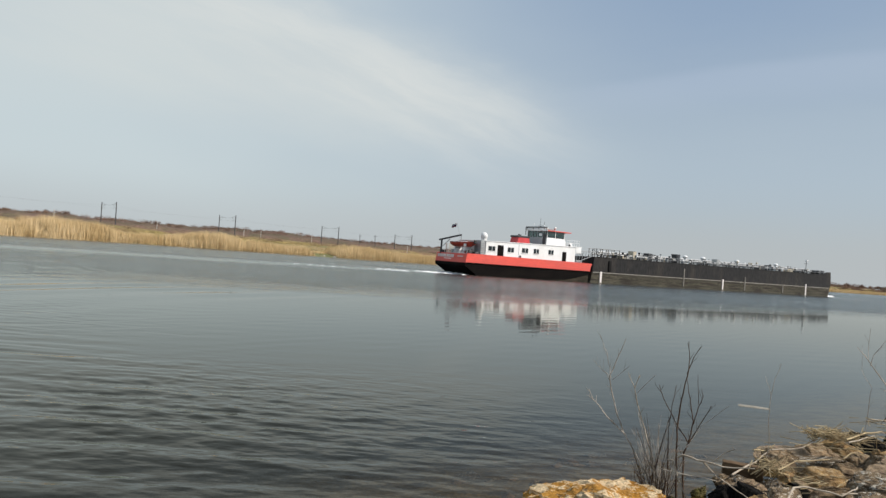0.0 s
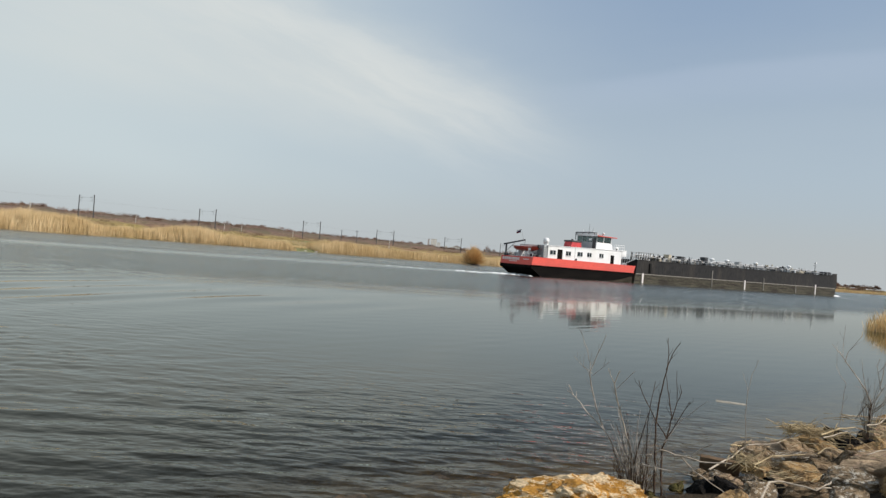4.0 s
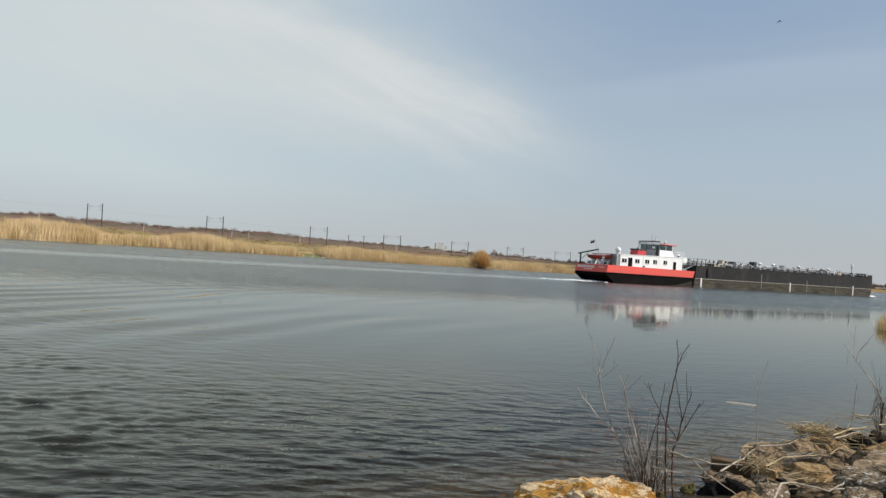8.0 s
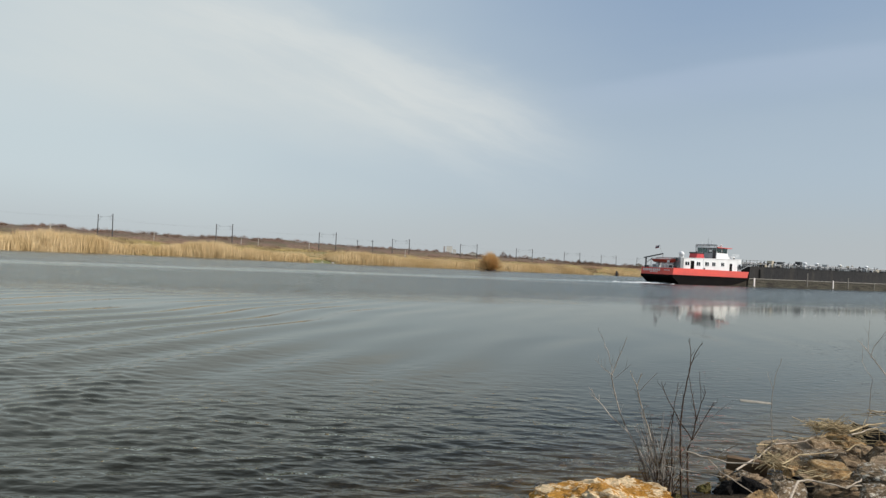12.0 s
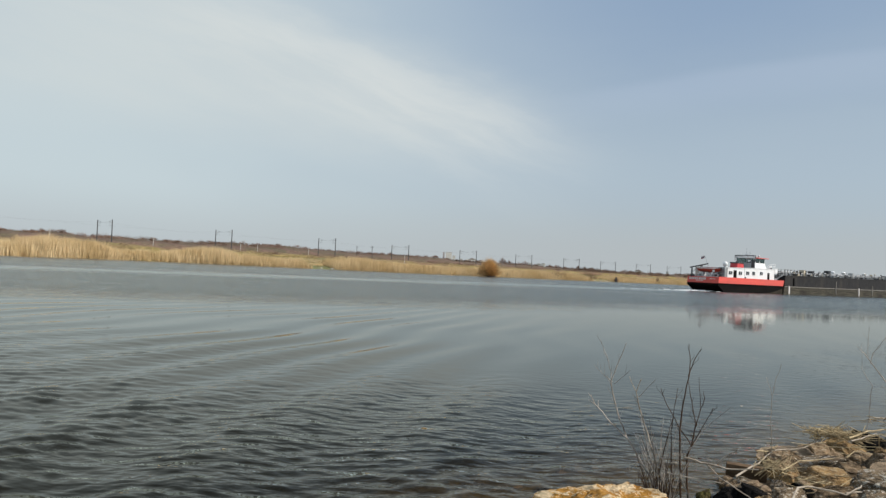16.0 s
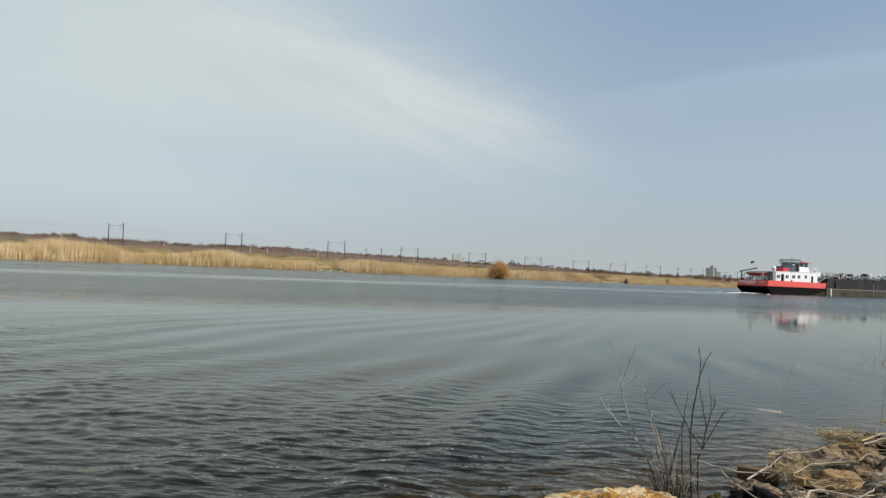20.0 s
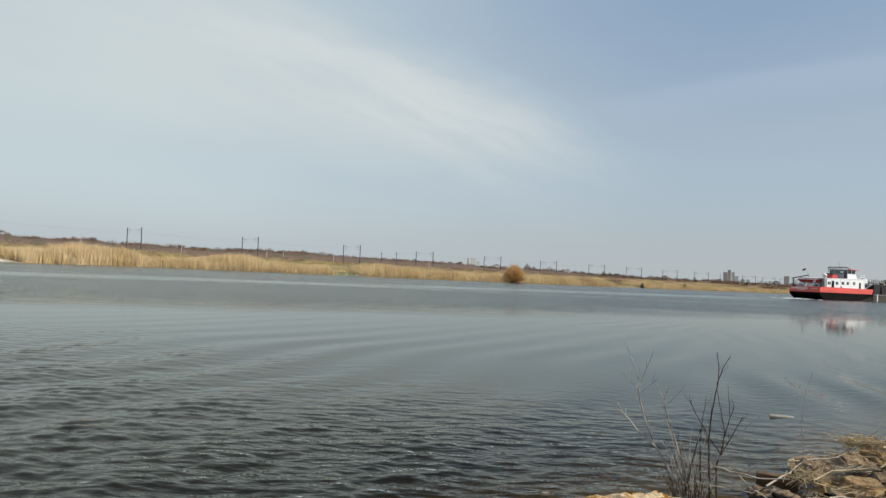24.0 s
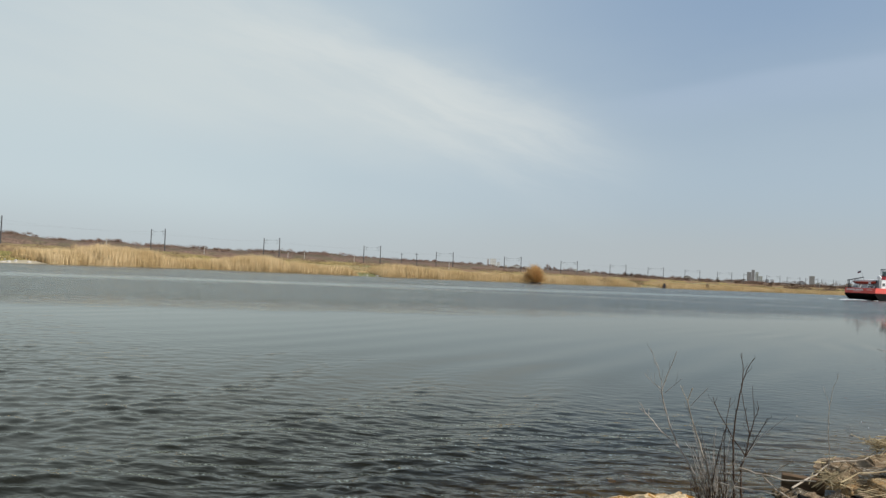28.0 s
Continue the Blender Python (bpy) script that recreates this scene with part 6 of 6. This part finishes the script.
def build_shrub_b():
    s = thing("bare_shrub", "smaller leafless shrub with pale thin stems among the stones", "shrub", m=pose(6.98, 10.59, 0, 0, 0, -31))
    st = lambda pts, r0=0.008, r1=0.004, m=None: shrub_stem(s, pts, r0, r1, m, 0)
    st([(0, 22), (1, 61), (2, 77)], 0.022, 0.016, M_TWIG)
    st([(2, 77), (-6, 95), (-23, 119), (-35, 135), (-45, 149), (-56, 160)], 0.013, 0.003)
    st([(-37, 134), (-33, 153), (-15, 181)], 0.006, 0.003)
    st([(-40, 141), (-41, 169), (-40, 192)], 0.004, 0.002)
    st([(1, 83), (-12, 98), (-23, 101)], 0.005, 0.002)
    st([(-3, 82), (-11, 116), (-15, 145)], 0.006, 0.002)
    st([(6, 81), (14, 98), (24, 117), (34, 131)], 0.010, 0.004)
    st([(14, 98), (8, 123), (6, 136), (8, 148)], 0.006, 0.003)
    st([(7, 123), (22, 147), (28, 165)], 0.005, 0.002)
    st([(12, 100), (15, 133), (20, 158)], 0.006, 0.003, M_PALEBARK)
    st([(-38, 32), (-35, 90), (-33, 101), (-43, 117), (-48, 126), (-48, 151)], 0.005, 0.002)
    st([(5, 66), (26, 92), (44, 108)], 0.009, 0.004, M_PALEBARK)
    st([(4, 62), (26, 87), (50, 96)], 0.009, 0.004, M_PALEBARK)
    st([(-3, 76), (-18, 49)], 0.006, 0.004, M_TWIG)
    r = random.Random(4)
    for i in range(24):
        x = r.uniform(-10, 22)
        st([(x * 0.3, 30), (x * 0.8 + r.uniform(-6, 6), r.uniform(55, 75)), (x * 1.4 + r.uniform(-14, 16), r.uniform(80, 118))], 0.004, 0.002, (M_BARK, M_TWIG, M_PALEBARK)[i % 3])
    k = thing("dry_stalk", "single thin dry stalk rising from the stones", "stalk", m=pose(4.27, 9.19, 0, 0, 0, -25))
    shrub_stem(k, [(-26, 2), (-2, 14), (12, 22), (14, 38), (11, 72), (12, 103), (16, 127), (22, 146)], 0.007, 0.002, M_PALEBARK, 0, 3, 0.3)
    shrub_stem(k, [(12, 103), (8, 118), (4, 128)], 0.003, 0.0015, None, 0, 5)


build_shrub_b()


def straw_pile(name, label, x, y, z, n, spread, length, seed, flat=0.12, turn=0.8):
    r = random.Random(seed)
    bm = B()
    for _ in range(n):
        c = Vector((r.gauss(0, spread), r.gauss(0, spread * 0.5), abs(r.gauss(0, 0.05))))
        a = r.gauss(-0.2, turn)
        d = Vector((math.cos(a), math.sin(a) * 0.6, r.gauss(0.02, flat))) * length * r.uniform(0.3, 1.0) * 0.5
        tube(bm, c - d, c + d, 0.0055, 0.003, 5, caps=False)
    ob = part(name, bm, M_STRAW, None)
    ob.matrix_basis = pose(x, y, z, 0, 0, -25)
    return tagged(ob, label, "straw", kind="stuff")


straw_pile("dead_reeds", "tangled heap of dead straw-coloured reed stalks on the stones", 5.66, 9.80, 0.40, 190, 0.18, 0.5, 3, 0.35)
straw_pile("dead_reeds", "few broken dead reed stalks between the stones", 4.24, 8.68, 0.20, 46, 0.11, 0.34, 5, 0.6, 1.3)
straw_pile("dead_reeds", "loose dead reed stalks strewn over the stones", 5.3, 9.1, 0.36, 14, 0.5, 0.5, 8, 0.1)
straw_pile("dead_reeds", "dead reed stalks lodged between the blocks", 4.2, 7.9, 0.26, 22, 0.35, 0.34, 9, 0.15, 1.2)
straw_pile("dead_reeds", "loose dead reed stalks caught at the edge of the stones", 7.05, 10.7, 0.42, 30, 0.25, 0.5, 12, 0.2)
straw_pile("dead_reeds", "dead reed stalks lodged among the upper blocks", 6.5, 9.6, 0.48, 24, 0.35, 0.4, 14, 0.15, 1.2)


M_BEAM = mat("brown_wet_timber", (0.15, 0.10, 0.06), 0.8, var=0.35, scale=3, fine=25, stretch=(0.3, 1, 1), spec=0.1)

# driftwood: where it begins, its thickness, and its bends across the ground
STICKS = (
    (5.51, 9.33, 0.50, 0.014, ((0, 0), (0.49, 0.39), (1.00, 0.83))), (5.42, 9.12, 0.48, 0.010, ((0, 0), (0.46, 0.43), (0.86, 0.84))), (4.40, 9.06, 0.32, 0.008, ((0, 0), (0.62, 0.45), (1.04, 0.87))),
    (4.41, 9.59, 0.20, 0.011, ((0, 0), (0.22, 0.14), (0.45, 0.33))), (3.56, 8.25, 0.24, 0.012, ((0, 0), (0.54, 0.59), (0.86, 0.98))),
    (3.46, 6.78, 0.40, 0.012, ((0, 0), (0.30, 0.44), (0.50, 0.54), (0.80, 0.44), (1.02, 0.56), (1.20, 0.82))), (3.95, 7.95, 0.40, 0.009, ((0, 0), (0.37, 0.33), (0.98, 0.71))),
    (6.76, 10.90, 0.48, 0.013, ((0, 0), (0.45, 0.07), (0.93, 0.26))), (6.60, 10.05, 0.50, 0.012, ((0, 0), (0.50, 0.46), (1.00, 1.04))), (5.30, 10.0, 0.42, 0.007, ((0, 0), (-0.02, -0.25), (-0.04, -0.50))),
    (4.30, 7.30, 0.38, 0.010, ((0, 0), (0.25, 0.05), (0.48, 0.20))), (5.65, 8.55, 0.50, 0.008, ((0, 0), (0.30, 0.12), (0.62, 0.14))), (5.0, 8.5, 0.46, 0.007, ((0, 0), (0.2, 0.16), (0.46, 0.22))),
)


def build_driftwood():
    for i, (x, y, z, rad, pts) in enumerate(STICKS):
        line = [Vector((u, w, 0.03 * math.sin(2.1 * q + i))) for q, (u, w) in enumerate(pts)]
        fine = []
        for a, b in zip(line[:-1], line[1:]):
            fine += [a.lerp(b, j / 3) + Vector((0, 0, 0.006 * math.sin(5 * j + i))) for j in range(3)]
        ob = part("driftwood", limb(B(), fine + [line[-1]], rad, rad * 0.55, 7), M_PALEBARK if i % 3 else M_STRAW)
        ob.matrix_basis = pose(x, y, z)
        tagged(ob, "bent bleached driftwood stick lying on the stones", "driftwood", "driftwood sticks")


build_driftwood()

bm = part("beam", box(B(), -0.24, 0.24, -0.06, 0.06, -0.09, 0.08, 0.012), M_BEAM)
bm.matrix_basis = pose(3.98, 8.92, 0.10, 3, 2, -18)
tagged(bm, "short brown timber beam wedged between the stones", "beam")
M_BOARD = mat("soaked_board", (0.30, 0.275, 0.22), 0.8, var=0.3, scale=4, fine=25)
pl = part("plank", box(B(), -0.31, 0.31, -0.12, 0.12, -0.08, 0.012, 0.035), M_BOARD)
pl.matrix_basis = pose(6.40, 14.02, -0.004, 0.5, 1.0, -19)
tagged(pl, "pale weathered board afloat in the shallows", "board")


M_CLUMP = mat("golden_reeds", (0.80, 0.58, 0.29), 0.9, var=0.2, scale=0.5, fine=5, island=0.25, spec=0.1)


def build_near_reeds():
    rng = np.random.default_rng(3)
    n = 5200
    x, y = rng.normal(0, 1.5, n), rng.normal(0, 1.1, n)
    ok = (x / 3.2) ** 2 + (y / 2.4) ** 2 < 1
    x, y = x[ok], y[ok]
    h_ = 1.6 * (1 - 0.7 * (x / 3.2) ** 2) * rng.uniform(0.55, 1.08, len(x))
    blades("reed_clump", "clump of dry golden reeds standing in the shallows", "reeds", np.c_[x + 30.9, y + 42.6, np.full(len(x), -0.2), h_ + 0.2], M_CLUMP, 0.035, 0.24)


build_near_reeds()


# ---- bird ----
M_BIRD = mat("dark_plumage", (0.03, 0.03, 0.035), 0.8, var=0.2)


def build_bird():
    b = thing("bird", "small dark bird in flight", "bird")
    bm = B()
    bmesh.ops.create_uvsphere(bm, u_segments=10, v_segments=8, radius=1, matrix=Matrix.Diagonal((0.11, 0.035, 0.035, 1)))
    part("body", bm, M_BIRD, b)
    part("tail", slab(B(), [(-0.19, -0.005), (-0.19, 0.005), (-0.08, 0.012), (-0.08, -0.012)], -0.03, 0.03), M_BIRD, b)
    wings = []
    for s in (1, -1):
        bm = B()
        top = [bm.verts.new((x, y * s, 0.006)) for x, y in ((0.06, 0), (0.07, 0.09), (0.0, 0.25), (-0.06, 0.10), (-0.05, 0))]
        bot = [bm.verts.new((v.co.x, v.co.y, -0.004)) for v in top]
        bm.faces.new(top), bm.faces.new(bot[::-1])
        for i in range(5):
            bm.faces.new((top[i], bot[i], bot[(i + 1) % 5], top[(i + 1) % 5]))
        bmesh.ops.recalc_face_normals(bm, faces=bm.faces[:])
        wings.append((part("wing", bm, M_BIRD, b), s))
    return b, wings


bird, bird_wings = build_bird()


# ---- spray ----
M_SPRAY = mat("white_spray", (0.85, 0.87, 0.88), 0.25, var=0.1)


def build_splash(seed, n, wide, high, lean, arc=False):
    """Drops thrown up from the stones: a loose cloud, or a leaning arc that thins out towards its tip."""
    r = random.Random(seed)
    bm = B()
    for _ in range(n):
        k = r.random() ** (1.4 if arc else 1.0)
        if arc:
            c = Vector((lean * k ** 1.6 + r.gauss(0, wide * (0.35 + k)), r.gauss(0, wide), high * math.sin(k * 1.75)))
        else:
            c = Vector((r.gauss(0, wide) + lean * k, r.gauss(0, wide * 0.6), k * high))
        s = r.uniform(0.0025, 0.0075)
        bmesh.ops.create_icosphere(bm, subdivisions=1, radius=s, matrix=Matrix.Translation(c) @ Matrix.Diagonal((r.uniform(1, 2), 1, r.uniform(1, 3.0), 1)))
    return tagged(part("splash", bm, M_SPRAY), "bright drops of spray thrown up against the stones", "spray", kind="stuff")


splashes = ((build_splash(1, 46, 0.16, 0.24, -0.10), 4.55, 9.70, 27.5, 0.05), (build_splash(2, 330, 0.022, 0.40, -0.36, True), 5.95, 11.2, 27.72, 0.08), (build_splash(3, 240, 0.06, 0.13, 0.05), 4.84, 9.82, 27.78, 0.10),
            (build_splash(4, 26, 0.20, 0.45, 0.1), 6.1, 11.3, 27.85, 0.08))


# ---- what moves ----
HEADING = 36.53


def ship_pose(t, z=0.0):
    return pose(3.753 + 4.115 * t - 0.00512 * t * t, 118.726 + 3.205 * t + 0.00725 * t * t, z, 0, 0, HEADING)


def motions():
    times = [0.0, 4.0, 8.0, 12.0, 16.0, 20.0, 24.0, 28.0]
    for ob in (pusher, barge, wash, bow_wave):
        walk(ob, [(t, ship_pose(t)) for t in times])
    # the water runs on with the ship's wash
    walk(river, [(t, pose(1.53 * t, -0.95 * t, 0)) for t in (0.0, 14.0, 28.0)])
    # the bird: seconds, bearing, height in degrees, distance
    way = ((0.0, -70, 60, 60), (5.0, -30, 50, 30), (7.2, 2, 26, 19), (7.7, 18.4, 20.4, 21), (7.8, 21.5, 20.0, 24), (7.9, 23.5, 19.4, 29), (8.0, 25.5, 18.9, 33), (8.1, 25.5, 18.4, 37),
           (8.2, 24.1, 18.9, 42), (8.3, 24.2, 18.1, 47), (8.5, 26.9, 17.1, 56), (9.2, 38, 15, 80), (12.0, 60, 10, 160), (28.0, 75, 5, 500))
    rows = []
    for t, az, el, d in way:
        a, e = radians(az), radians(el)
        rows.append((t, pose(math.sin(a) * math.cos(e) * d * 1.5, math.cos(a) * math.cos(e) * d * 1.5, EYE + math.sin(e) * d * 1.5, 0, -8, 48)))
    walk(bird, rows)
    for wing, side in bird_wings:
        walk(wing, [(0.0, pose(0, 0, 0, 20 * side))] + [(7.0 + 0.1 * i, pose(0, 0, 0, (38 if i % 2 else -28) * side)) for i in range(20)] + [(28.0, pose(0, 0, 0, 20 * side))])
    # spray thrown up where the wash meets the stones
    for ob, x, y, t0, rise in splashes:
        walk(ob, [(0.0, pose(x, y, -1.2)), (t0 - 0.25, pose(x, y, -1.2)), (t0, pose(x + 0.06, y - 0.04, rise)), (t0 + 0.22, pose(x + 0.12, y - 0.08, -0.15)), (t0 + 0.45, pose(x + 0.14, y - 0.1, -1.2)), (28.6, pose(x + 0.14, y - 0.1, -1.2))])


motions()
